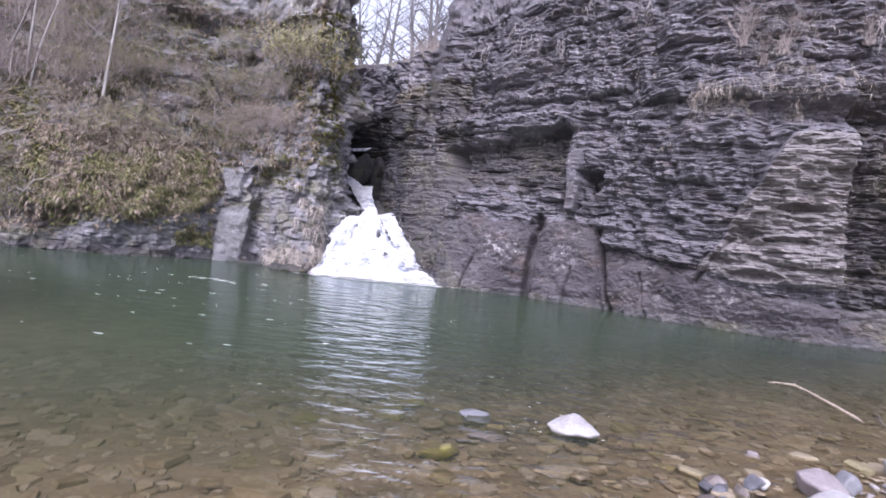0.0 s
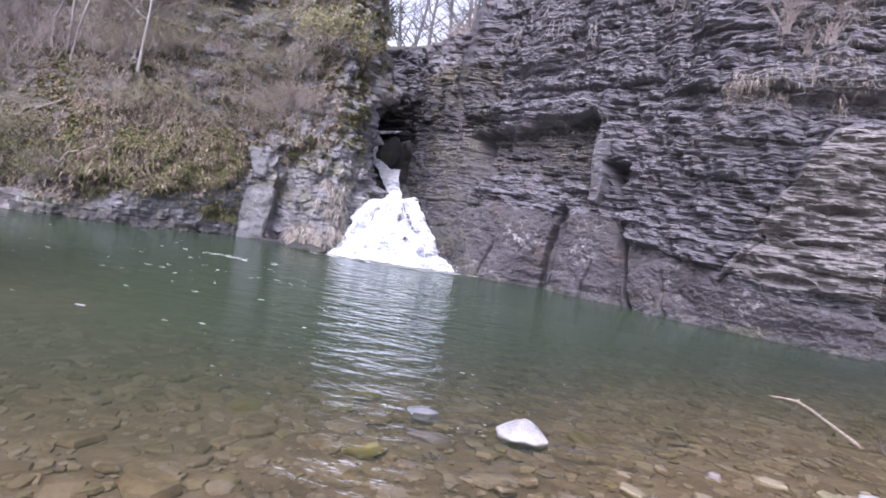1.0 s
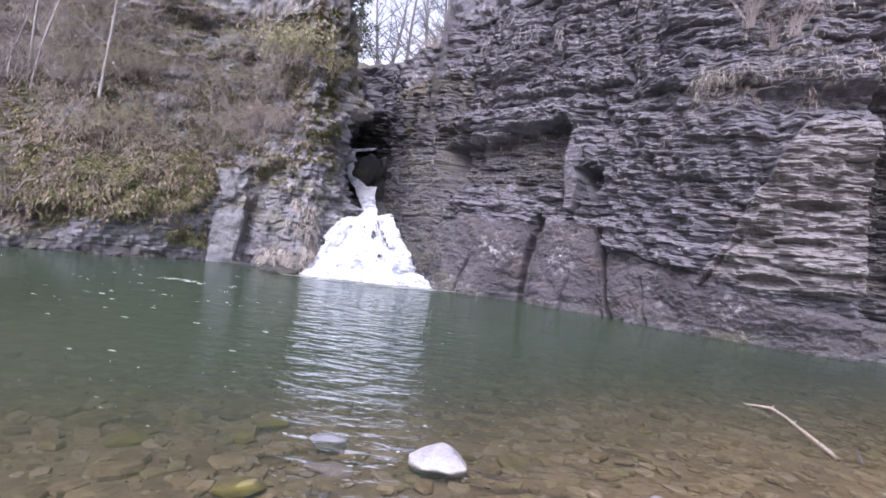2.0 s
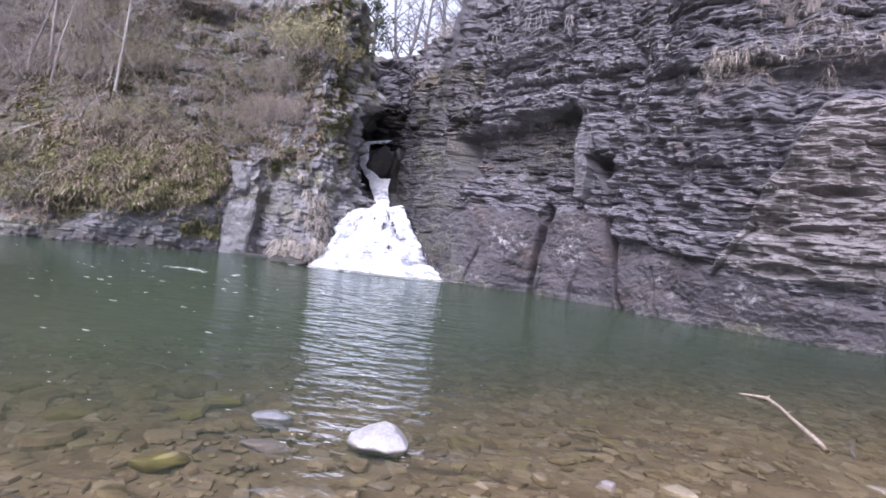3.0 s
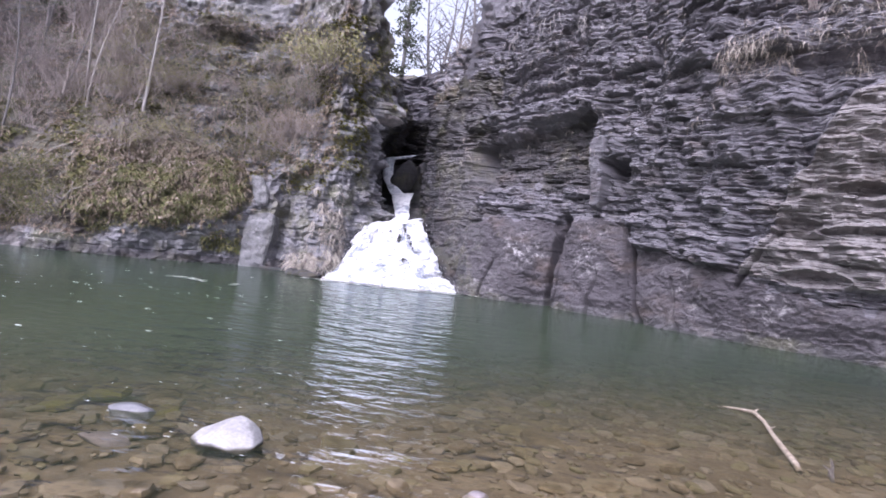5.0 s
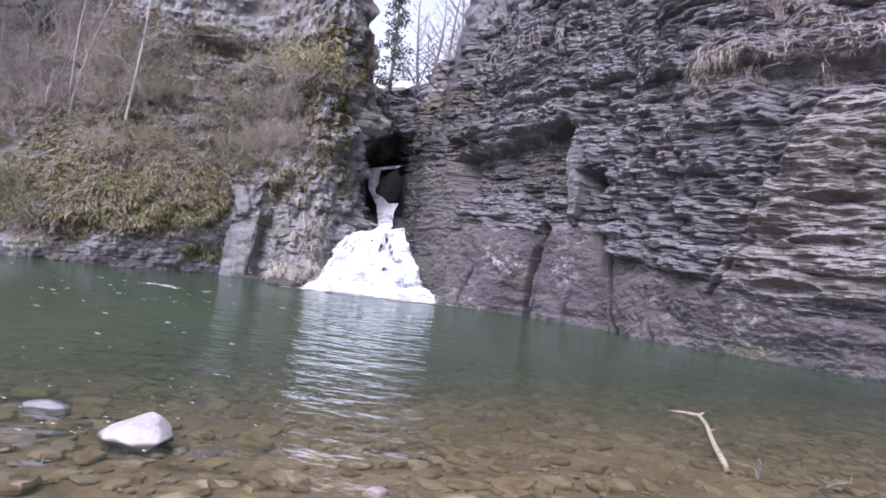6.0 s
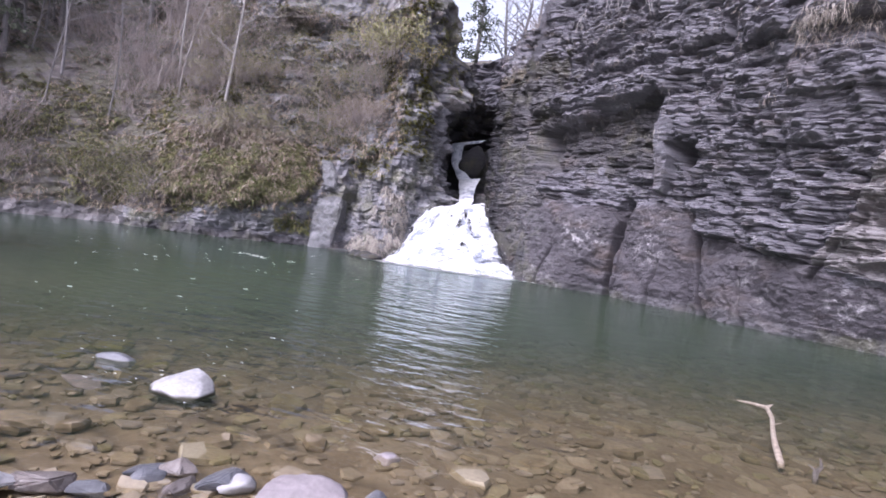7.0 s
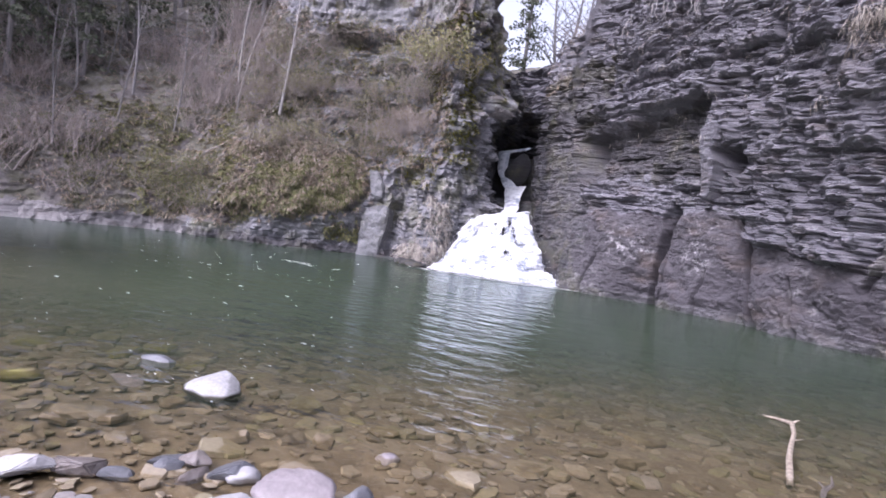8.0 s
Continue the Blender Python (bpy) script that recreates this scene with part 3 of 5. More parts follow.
ribbon("slot_chute", [(-4.62, 25.5, 3.66, -3.55, 25.4, 3.72, 0.05), (-4.40, 25.0, 3.36, -3.50, 24.9, 3.42, 0.10), (-3.98, 24.1, 2.92, -3.28, 24.0, 2.96, 0.14), (-3.58, 23.1, 2.52, -2.95, 23.1, 2.55, 0.16), (-3.55, 22.3, 2.18, -2.75, 22.2, 2.26, 0.2), (-3.75, 21.7, 1.85, -2.5, 21.6, 2.05, 0.25)], 50, 90, 83, 0.12, falls, WHITE_WATER, 0.06)
FAN_ROWS = [(-3.95, 22.0, 2.12, -2.25, 22.3, 2.42, 0.1), (-4.12, 21.4, 1.95, -2.05, 21.9, 2.30, 0.35), (-4.30, 20.7, 1.15, -1.50, 21.4, 1.60, 0.6), (-4.37, 19.9, 0.38, -0.88, 20.9, 0.72, 0.7), (-4.50, 19.45, 0.10, -0.60, 20.7, 0.30, 0.75), (-4.80, 19.0, -0.15, 0.80, 20.4, -0.15, 0.8)]
ribbon("lower_fan", FAN_ROWS, 200, 240, 85, 0.34, falls, WHITE_WATER, 0.3,
       ((0.72, 1.3, 0.06, 0.7, 0.40), (0.55, 1.3, 0.04, 0.5, 0.36), (0.64, 1.9, 0.05, 0.6, 0.38), (0.80, 2.0, 0.05, 0.7, 0.38), (0.36, 1.5, 0.04, 0.35, 0.34), (0.24, 2.1, 0.04, 0.45, 0.33), (0.44, 2.2, 0.05, 0.6, 0.30), (0.70, 2.7, 0.05, 0.4, 0.34)))

# splashes that leap off the lower fan
FAN = np.array([row[:6] for row in FAN_ROWS[1:]])


def strand(u, v0, v1, width, out, seed):
    """One ragged rope of water, from v0 to v1 down the fan."""
    v = np.linspace(v0, v1, 22)
    k = v * (len(FAN) - 1)
    p = [np.interp(k, range(len(FAN)), FAN[:, c]) for c in range(6)]
    t = np.linspace(0, 1, 22)
    taper = np.sin(np.pi * np.clip(t * 0.92 + 0.06, 0, 1)) ** 1.1
    q = np.linspace(-1, 1, 5)[None]
    uu = u + 0.02 * (fbm(v * 9, 0 * v, seed) - 0.5)
    cx = p[0] * (1 - uu) + p[3] * uu
    cy = p[1] * (1 - uu) + p[4] * uu - 0.65 * (4 * uu * (1 - uu)) ** 0.6 - out * (0.4 + 0.6 * taper)
    cz = p[2] * (1 - uu) + p[5] * uu + 0.10 * taper
    fray = 1 + 0.8 * (fbm(v[:, None] * 14 + q * 3, q * 2 + 0 * v[:, None], seed + 3) - 0.5)
    xs = cx[:, None] + q * (width * taper * (0.6 + 0.8 * v))[:, None] * fray
    ys = cy[:, None] - 0.4 * width * (1 - q**2) + 0.06 * (fbm(v[:, None] * 20, q * 3 + 0 * v[:, None], seed + 6) - 0.5)
    ob = sheet("strand", xs, ys, cz[:, None] + 0 * q, WHITE_WATER, "", "", "", True)
    at = ob.data.attributes.new("cover", "FLOAT", "POINT")
    at.data.foreach_set("value", (0.12 * (1 - q**2) + 0 * cx[:, None]).ravel())
    ob.parent = falls


rng = random.Random(8)
for k in range(16):
    v0 = rng.choice((0.0, 0.0, rng.uniform(0, 0.7)))
    strand(min(0.99, max(0.01, rng.random())), v0, min(1.0, v0 + rng.uniform(0.15, 0.5)), rng.uniform(0.03, 0.10), rng.uniform(0.0, 0.08), 300 + k)
# ================= loose stones =================
def link(name, verts, faces, mat, parent=None, label="", category="", kind="", group="", smooth_shade=False, shade=None):
    """One mesh object out of plain lists; alike pieces may share its mesh."""
    me = bpy.data.meshes.new(name)
    me.from_pydata([tuple(v) for v in verts], [], [tuple(f) for f in faces])
    if smooth_shade:
        me.polygons.foreach_set("use_smooth", [True] * len(me.polygons))
    if mat:
        me.materials.append(mat)
    ob = new(name, me)
    if parent:
        ob.parent = parent
    return tagged(ob, label, category, group, kind)


def boulder_mesh(name, size, seed, mat, cuts=7, levels=3, rough=0.05, bite=(0.55, 0.85)):
    """A stone: a ball cut by a few planes into worn facets, then roughened."""
    rng = random.Random(seed)
    planes = [(Vector((rng.gauss(0, 1), rng.gauss(0, 1), rng.gauss(0, 1))).normalized(), rng.uniform(*bite)) for _ in range(cuts)]
    bm = bmesh.new()
    bmesh.ops.create_icosphere(bm, subdivisions=levels, radius=1.0)
    for v in bm.verts:
        d = v.co.normalized()
        r = 1.0
        for nrm, off in planes:
            c = d.dot(nrm)
            if c > 0:
                r = min(r, off / c * 0.92 + 0.08)
        r *= 1 + rough * noise.noise(d * 4 + Vector((seed, 0, 0))) + 0.5 * rough * noise.noise(d * 11 + Vector((0, seed, 0)))
        v.co = Vector((d.x * size[0], d.y * size[1], d.z * size[2])) * r
    for f in bm.faces:
        f.smooth = True
    me = bpy.data.meshes.new(name)
    bm.to_mesh(me)
    bm.free()
    me.materials.append(mat)
    return me


def angular_mesh(name, size, seed, mat, points=13):
    """A broken rock: the hull of a few points, its edges a little worn."""
    rng = random.Random(seed)
    bm = bmesh.new()
    for _ in range(points):
        d = Vector((rng.gauss(0, 1), rng.gauss(0, 1), rng.gauss(0, 1))).normalized() * rng.uniform(0.8, 1.15)
        bm.verts.new((d.x * size[0], d.y * size[1], d.z * size[2] * 0.9))
    hull = bmesh.ops.convex_hull(bm, input=bm.verts)
    bmesh.ops.delete(bm, geom=[v for v in hull["geom_interior"] if isinstance(v, bmesh.types.BMVert)], context="VERTS")
    bmesh.ops.bevel(bm, geom=list(bm.edges), offset=0.10 * min(size), segments=2, affect="EDGES")
    bmesh.ops.triangulate(bm, faces=bm.faces)
    for _ in range(3):
        bmesh.ops.subdivide_edges(bm, edges=[e for e in bm.edges if e.calc_length() > 0.02], cuts=1)
        bmesh.ops.triangulate(bm, faces=bm.faces)
    for v in bm.verts:
        v.co *= 1 + 0.10 * noise.noise(v.co * 9 + Vector((seed, 0, 0))) + 0.05 * noise.noise(v.co * 30) + 0.03 * noise.noise(v.co * 70)
    me = bpy.data.meshes.new(name)
    bm.to_mesh(me)
    bm.free()
    me.materials.append(mat)
    return me


def slab_mesh(name, seed, mat, corners=7, thick=0.22):
    """A flat broken stone of about unit width: an uneven outline with worn rims."""
    rng = random.Random(seed)
    turns = sorted(2 * math.pi * (k + rng.uniform(-0.36, 0.36)) / corners for k in range(corners))
    rim = [(math.cos(t) * rng.uniform(0.36, 0.56), math.sin(t) * rng.uniform(0.26, 0.46)) for t in turns]
    verts = [(x * 0.93, y * 0.93, -thick / 2) for x, y in rim] + [(x * 1.03, y * 1.03, 0.0) for x, y in rim]
    verts += [(x * 0.90, y * 0.90, thick * (0.42 + rng.uniform(-0.08, 0.08))) for x, y in rim] + [(0, 0, thick * 0.52)]
    n, faces = corners, []
    for k in range(n):
        j = (k + 1) % n
        faces += [(k, j, n + j, n + k), (n + k, n + j, 2 * n + j, 2 * n + k), (2 * n + k, 2 * n + j, 3 * n)]
    me = bpy.data.meshes.new(name)
    me.from_pydata(verts, [], faces)
    me.materials.append(mat)
    return me


def stone_material(name, tones, grain=(0.55, 1.0), rough=0.75, spread=True, algae=None, wet=False):
    m, n, l, b = material(name, rough)
    big = noise_node(n, l, 3.0, 5, 0.6)
    fine = noise_node(n, l, 34, 6, 0.7)
    c = ramp(n, l, big, (0.3, tones[0]), (0.52, tones[1]), (0.72, tones[2]))
    if spread:
        info = n.new("ShaderNodeObjectInfo")
        c = mix(n, l, 0.75, c, ramp(n, l, info.outputs["Random"], (0.0, (0.55, 0.52, 0.46)), (0.35, (0.80, 0.76, 0.69)), (0.6, (0.78, 0.82, 0.6)), (0.75, (0.92, 0.88, 0.83)), (1.0, (0.98, 0.95, 0.93))), "MULTIPLY")
    c = mix(n, l, 0.7, c, ramp(n, l, fine, (0.3, (grain[0],) * 3), (0.7, (grain[1],) * 3)), "MULTIPLY")
    if algae:
        up = noise_node(n, l, 2.1, 5, 0.7)
        c = mix(n, l, ramp(n, l, up, (0.42, (0, 0, 0)), (0.6, (0.85,) * 3)), c, algae)
    if wet:
        geo, sep, low = n.new("ShaderNodeNewGeometry"), n.new("ShaderNodeSeparateXYZ"), n.new("ShaderNodeMapRange")
        l.new(geo.outputs["Position"], sep.inputs["Vector"])
        low.inputs["From Min"].default_value, low.inputs["From Max"].default_value = 0.022, 0.006
        l.new(sep.outputs["Z"], low.inputs["Value"])
        c = mix(n, l, low.outputs["Result"], c, (0.085, 0.078, 0.066))
    l.new(c, b.inputs["Base Color"])
    bump(n, l, fine, b, 0.5, 0.012)
    return m


PALE_STONE = stone_material("pale_stone", ((0.26, 0.255, 0.265), (0.38, 0.37, 0.38), (0.49, 0.48, 0.49)), (0.7, 1.0), 0.7, False)
BOULDER_STONE = stone_material("boulder_stone", ((0.22, 0.215, 0.222), (0.36, 0.352, 0.36), (0.47, 0.46, 0.47)), (0.45, 1.0), 0.7, False, None, True)
MAUVE_STONE = stone_material("mauve_stone", ((0.20, 0.175, 0.185), (0.27, 0.24, 0.25), (0.34, 0.31, 0.32)), (0.6, 1.0), 0.6, False)
GREY_STONE = stone_material("grey_stone", ((0.11, 0.112, 0.125), (0.17, 0.172, 0.19), (0.26, 0.26, 0.275)), (0.6, 1.0), 0.45, False)
MOSSY_STONE = stone_material("mossy_stone", ((0.13, 0.105, 0.065), (0.20, 0.165, 0.10), (0.26, 0.22, 0.15)), (0.55, 1.0), 0.8, False, (0.16, 0.15, 0.035))
BED_STONE = stone_material("bed_stone", ((0.15, 0.118, 0.078), (0.225, 0.185, 0.126), (0.30, 0.25, 0.18)), (0.55, 1.0), 0.8)


def lie(ob, x, y, z, turn=0.0, tip=(0, 0), size=(1, 1, 1)):
    ob.matrix_world = Matrix.LocRotScale((x, y, z), Euler((radians(tip[0]), radians(tip[1]), radians(turn))), size)
    return ob


def bed_height(x, y):
    return -float(np.clip(bed_depth(np.array(x), np.array(y)), -1.2, 2.6))


# the pale boulder in the shallows: a flat-footed wedge
def wedge_boulder():
    """High at the back, its broad face sloping down to the shore: planes rounded into one another."""
    planes = [((-0.40, -0.34, 0.85), 0.095), ((0.34, -0.40, 0.85), 0.100), ((-0.55, 0.0, 0.83), 0.125), ((0.0, 0.97, 0.25), 0.15), ((0.72, 0.1, 0.66), 0.155), ((0, 0, 1), 0.165), ((0, 0, -1), 0.09),
              ((-0.62, -0.75, 0.2), 0.205), ((0.62, -0.75, 0.2), 0.205), ((-0.9, 0, -0.45), 0.225), ((0.9, 0, -0.45), 0.22), ((0, -0.9, -0.45), 0.185), ((0.7, 0.7, 0.2), 0.21), ((-0.7, 0.7, 0.2), 0.22)]
    planes = [(Vector(p).normalized(), off) for p, off in planes]
    bm = bmesh.new()
    bmesh.ops.create_icosphere(bm, subdivisions=5, radius=1.0)
    for v in bm.verts:
        d = v.co.normalized()
        r = sum(max(0.0, d.dot(p) / off) ** 28 for p, off in planes) ** (-1 / 28)
        v.co = d * r * (1 + 0.05 * noise.noise(d * 2.2) + 0.018 * noise.noise(d * 6) + 0.010 * noise.noise(d * 19) + 0.005 * noise.noise(d * 50))
    for f in bm.faces:
        f.smooth = True
    me = bpy.data.meshes.new("boulder")
    bm.to_mesh(me)
    bm.free()
    me.materials.append(BOULDER_STONE)
    return me


boulder = tagged(new("boulder", wedge_boulder()), "pale grey wedge-shaped boulder standing out of the clear shallows", "rock")
lie(boulder, 1.45, 5.36, 0.03, 0, (0, 0), (0.97, 0.92, 0.68))

# the rocks of the dry edge, largest first
EDGE_ROCKS = [
    ("mauve", 3.14, 4.47, 0.07, (0.25, 0.18, 0.18), 20, "rounded mauve-grey boulder at the pool's edge"),
    ("grey", 3.44, 4.56, 0.07, (0.12, 0.11, 0.14), 60, "small rounded grey rock leaning on a boulder"),
    ("pale", 3.02, 4.10, 0.06, (0.29, 0.18, 0.15), 10, "pale blocky boulder on the gravel edge"),
    ("pale", 4.24, 5.02, 0.05, (0.21, 0.13, 0.12), -35, "white egg-shaped boulder at the water's edge"),
    ("pale", 2.68, 3.52, 0.07, (0.32, 0.2, 0.14), 30, "broad white boulder on the gravel edge"),
    ("grey", 3.20, 3.60, 0.05, (0.36, 0.22, 0.10), -20, "flat blue-grey slab on the gravel edge"),
    ("pale", 3.60, 4.22, 0.04, (0.21, 0.15, 0.09), 15, "flat white stone on the gravel edge"),
    ("pale", 4.46, 4.76, 0.04, (0.22, 0.15, 0.10), 50, "white rounded stone on the gravel edge"),
    ("pale", 3.95, 4.74, 0.03, (0.15, 0.11, 0.06), 50, "flat white stone on the gravel edge"),
    ("block", 1.90, 3.86, 0.03, (0.18, 0.12, 0.08), 35, "white blocky rock at the water's edge"),
    ("pale", 2.72, 4.52, 0.02, (0.10, 0.07, 0.05), 40, "small white cobble in shallow water"),
    ("slate", 2.24, 4.42, 0.00, (0.13, 0.08, 0.04), 80, "dark grey stone awash at the edge"),
    ("brown", 2.04, 4.05, 0.04, (0.14, 0.10, 0.09), 40, "broken brownish rock at the water's edge"),
    ("brown", 2.36, 4.52, 0.02, (0.12, 0.08, 0.06), 15, "broken brownish rock at the water's edge"),
    ("slate", 2.65, 4.50, 0.03, (0.15, 0.10, 0.08), 70, "blue-grey slaty rock at the water's edge"),
    ("slate", 2.32, 4.36, 0.02, (0.10, 0.08, 0.05), 10, "blue-grey slaty rock at the water's edge"),
    ("slate", 2.24, 4.14, 0.02, (0.10, 0.07, 0.05), 30, "dark slaty rock at the water's edge"),
    ("brown", 2.48, 4.38, 0.01, (0.12, 0.08, 0.05), 65, "brownish slaty rock at the water's edge"),
    ("mauve", 3.10, 5.34, -0.05, (0.12, 0.09, 0.06), 30, "pinkish stone under shallow water"),
    ("grey", 0.55, 5.52, -0.02, (0.20, 0.12, 0.06), 15, "flat blue-grey stone just breaking the surface"),
    ("mauve", 0.67, 5.20, -0.09, (0.22, 0.11, 0.06), 10, "flat mauve stone under shallow water"),
    ("mossy", 0.16, 4.62, -0.06, (0.21, 0.14, 0.08), 15, "olive mossy stone under shallow water"),
    ("mossy", -1.05, 5.30, -0.15, (0.20, 0.15, 0.08), 40, "olive mossy stone under shallow water"),
    ("mossy", 2.09, 4.85, -0.09, (0.15, 0.11, 0.07), 40, "mossy stone under shallow water"),
    ("mossy", 2.47, 5.10, -0.10, (0.14, 0.11, 0.06), 70, "mossy stone under shallow water"),
    ("mossy", 4.36, 6.30, -0.10, (0.17, 0.10, 0.05), 20, "olive mossy stone under shallow water"),
    ("mossy", 2.50, 5.80, -0.10, (0.14, 0.11, 0.06), 20, "olive mossy stone under shallow water"),
]
WET_BROWN = stone_material("wet_brown_stone", ((0.10, 0.085, 0.08), (0.16, 0.138, 0.13), (0.25, 0.225, 0.22)), (0.5, 1.0), 0.4, False)
WET_SLATE = stone_material("wet_slate", ((0.07, 0.072, 0.082), (0.12, 0.122, 0.138), (0.21, 0.212, 0.23)), (0.5, 1.0), 0.35, False)
ROCK_KIND = {"block": PALE_STONE, "brown": WET_BROWN, "slate": WET_SLATE, "mauve": MAUVE_STONE, "grey": GREY_STONE, "pale": PALE_STONE, "mossy": MOSSY_STONE}
for k, (kind, x, y, z, size, turn, label) in enumerate(EDGE_ROCKS):
    me = angular_mesh("rock", size, 40 + k, ROCK_KIND[kind]) if kind in ("block", "brown", "slate") else boulder_mesh("rock", size, 40 + k, ROCK_KIND[kind], 13 if kind in ("grey", "mauve") else 8, 4 if size[0] > 0.16 else 3, 0.07, (0.42, 0.8) if kind in ("grey", "mauve") else (0.5, 0.85))
    lie(tagged(new("rock", me), label, "rock", "rocks of the pool edge"), x, y, z - (0.015 if kind in ("brown", "slate") else 0.0), turn, (random.Random(k).uniform(-12, 12), 0))

# flat ledge stones that lie stepped in the shallows
for k, (x, y, z, w, turn) in enumerate([(-0.15, 6.05, -0.10, 0.44, 15), (-0.55, 6.25, -0.15, 0.40, 70), (0.22, 6.22, -0.15, 0.36, 40), (-0.30, 5.72, -0.15, 0.42, -10), (0.1, 5.75, -0.16, 0.34, 30), (-0.85, 5.9, -0.15, 0.36, 100), (0.45, 5.95, -0.15, 0.3, 60), (-0.05, 6.45, -0.2, 0.4, 5)]):
    me = slab_mesh("ledge_stone", 300 + k, MOSSY_STONE if k % 3 == 0 else BED_STONE, 7, 0.16)
    lie(tagged(new("ledge_stone", me), "flat brown ledge stone tilted under shallow water", "rock", "ledge stones"), x, y, z, turn, (8, -5), (w, w, w))

# ================= driftwood =================
def tube(path, radii, sides=6, wobble=0.0, seed=0):
    """Vertices and faces of a tapering round stick along a path."""
    rng = random.Random(seed)
    verts, faces = [], []
    for k, p in enumerate(path):
        p = Vector(p)
        ahead = (Vector(path[min(k + 1, len(path) - 1)]) - Vector(path[max(k - 1, 0)])).normalized()
        side = ahead.cross(Vector((0.31, 0.17, 0.93)))
        side = side.normalized() if side.length > 1e-4 else Vector((1, 0, 0))
        up = side.cross(ahead)
        for q in range(sides):
            a = 2 * math.pi * q / sides
            r = radii[k] * (1 + rng.uniform(-wobble, wobble))
            verts.append(p + side * math.cos(a) * r + up * math.sin(a) * r)
    for k in range(len(path) - 1):
        for q in range(sides):
            j = (q + 1) % sides
            faces.append((k * sides + q, k * sides + j, (k + 1) * sides + j, (k + 1) * sides + q))
    return verts, faces


def join(pieces):
    verts, faces = [], []
    for v, f in pieces:
        o = len(verts)
        verts += v
        faces += [tuple(i + o for i in g) for g in f]
    return verts, faces


def wood_material(name, dark, light, stretch=(6, 6, 1.2)):
    m, n, l, b = material(name, 0.85)
    a = noise_node(n, l, 4, 6, 0.7, stretch)
    l.new(ramp(n, l, a, (0.3, dark), (0.7, light)), b.inputs["Base Color"])
    bump(n, l, a, b, 0.6, 0.01)
    return m


DRIFTWOOD = wood_material("driftwood", (0.15, 0.115, 0.085), (0.42, 0.36, 0.295))
BARK = wood_material("bark", (0.10, 0.095, 0.095), (0.21, 0.20, 0.205))
PALE_BARK = wood_material("pale_bark", (0.19, 0.178, 0.172), (0.33, 0.315, 0.31))
TWIG = wood_material("twig", (0.15, 0.130, 0.120), (0.34, 0.30, 0.285))

stick = tagged(new("branch"), "bent bare driftwood branch lying in the shallows", "branch")
stick_path = [(5.28, 8.9, -0.02), (5.42, 8.75, 0.02), (5.54, 8.55, 0.05), (5.53, 8.2, 0.045), (5.48, 7.85, 0.035), (5.44, 7.5, 0.025), (5.42, 7.15, 0.0), (5.41, 6.98, -0.03)]
link("stem", *tube(stick_path, [0.009, 0.012, 0.021, 0.017, 0.019, 0.021, 0.024, 0.022], 9, 0.10, 3), DRIFTWOOD, stick, smooth_shade=True)
link("stub", *tube([(5.54, 8.56, 0.05), (5.58, 8.60, 0.07), (5.60, 8.63, 0.075)], [0.016, 0.010, 0.005], 6, 0.1, 5), DRIFTWOOD, stick, smooth_shade=True)
link("twig", *tube([(5.50, 8.0, 0.035), (5.55, 8.02, 0.05), (5.58, 8.05, 0.055)], [0.008, 0.005, 0.002], 5, 0.1, 6), DRIFTWOOD, stick)
SNAG_WOOD = wood_material("wet_wood", (0.05, 0.042, 0.035), (0.11, 0.095, 0.08))
for x, y, turn in [(6.15, 7.0, 20), (5.62, 6.95, 70)]:
    snag = tagged(new("snag"), "small dark broken snag of wood in the shallows", "driftwood", "snags in the shallows")
    link("stem", *tube([(-0.12, 0, -0.02), (0.0, 0.02, 0.03), (0.12, 0.0, 0.05), (0.15, 0.02, 0.10)], [0.015, 0.018, 0.014, 0.006], 6, 0.2, 8), SNAG_WOOD, snag)
    link("stub", *tube([(0.02, 0, 0.03), (0.05, 0.07, 0.06)], [0.010, 0.005], 5, 0.2, 9), SNAG_WOOD, snag)
    snag.matrix_world = pose(x, y, -0.01, 0, 0, turn)


# ================= plants =================
def leaf_material(name, *tones, translucent=0.25):
    m, n, l, b = material(name, 0.85, 0, 0.15)
    geo = n.new("ShaderNodeNewGeometry")
    stops = [(k / max(1, len(tones) - 1), c) for k, c in enumerate(tones)]
    c = ramp(n, l, geo.outputs["Random Per Island"], *stops)
    patch = noise_node(n, l, 1.2, 3, 0.6)
    c = mix(n, l, 0.5, c, ramp(n, l, patch, (0.3, (0.6, 0.6, 0.6)), (0.7, (1.15, 1.1, 1.05))), "MULTIPLY")
    l.new(c, b.inputs["Base Color"])
    return m


FERN_BROWN = leaf_material("dead_fern", (0.115, 0.092, 0.074), (0.215, 0.172, 0.137), (0.32, 0.265, 0.222), (0.17, 0.153, 0.097), (0.41, 0.36, 0.315))
FERN_GREEN = leaf_material("green_fern", (0.072, 0.084, 0.038), (0.12, 0.131, 0.060), (0.175, 0.170, 0.080), (0.24, 0.21, 0.125))
STRAW = leaf_material("straw", (0.25, 0.225, 0.195), (0.34, 0.31, 0.275), (0.42, 0.395, 0.36), (0.21, 0.185, 0.16))
MOSS = leaf_material("moss", (0.06, 0.07, 0.02), (0.12, 0.12, 0.03), (0.17, 0.15, 0.045))
BUD_GREEN = leaf_material("young_leaves", (0.20, 0.205, 0.10), (0.27, 0.275, 0.14), (0.31, 0.30, 0.17), (0.23, 0.20, 0.14))
YELLOW_LEAF = leaf_material("yellow_leaves", (0.30, 0.26, 0.09), (0.26, 0.25, 0.10), (0.34, 0.28, 0.12))
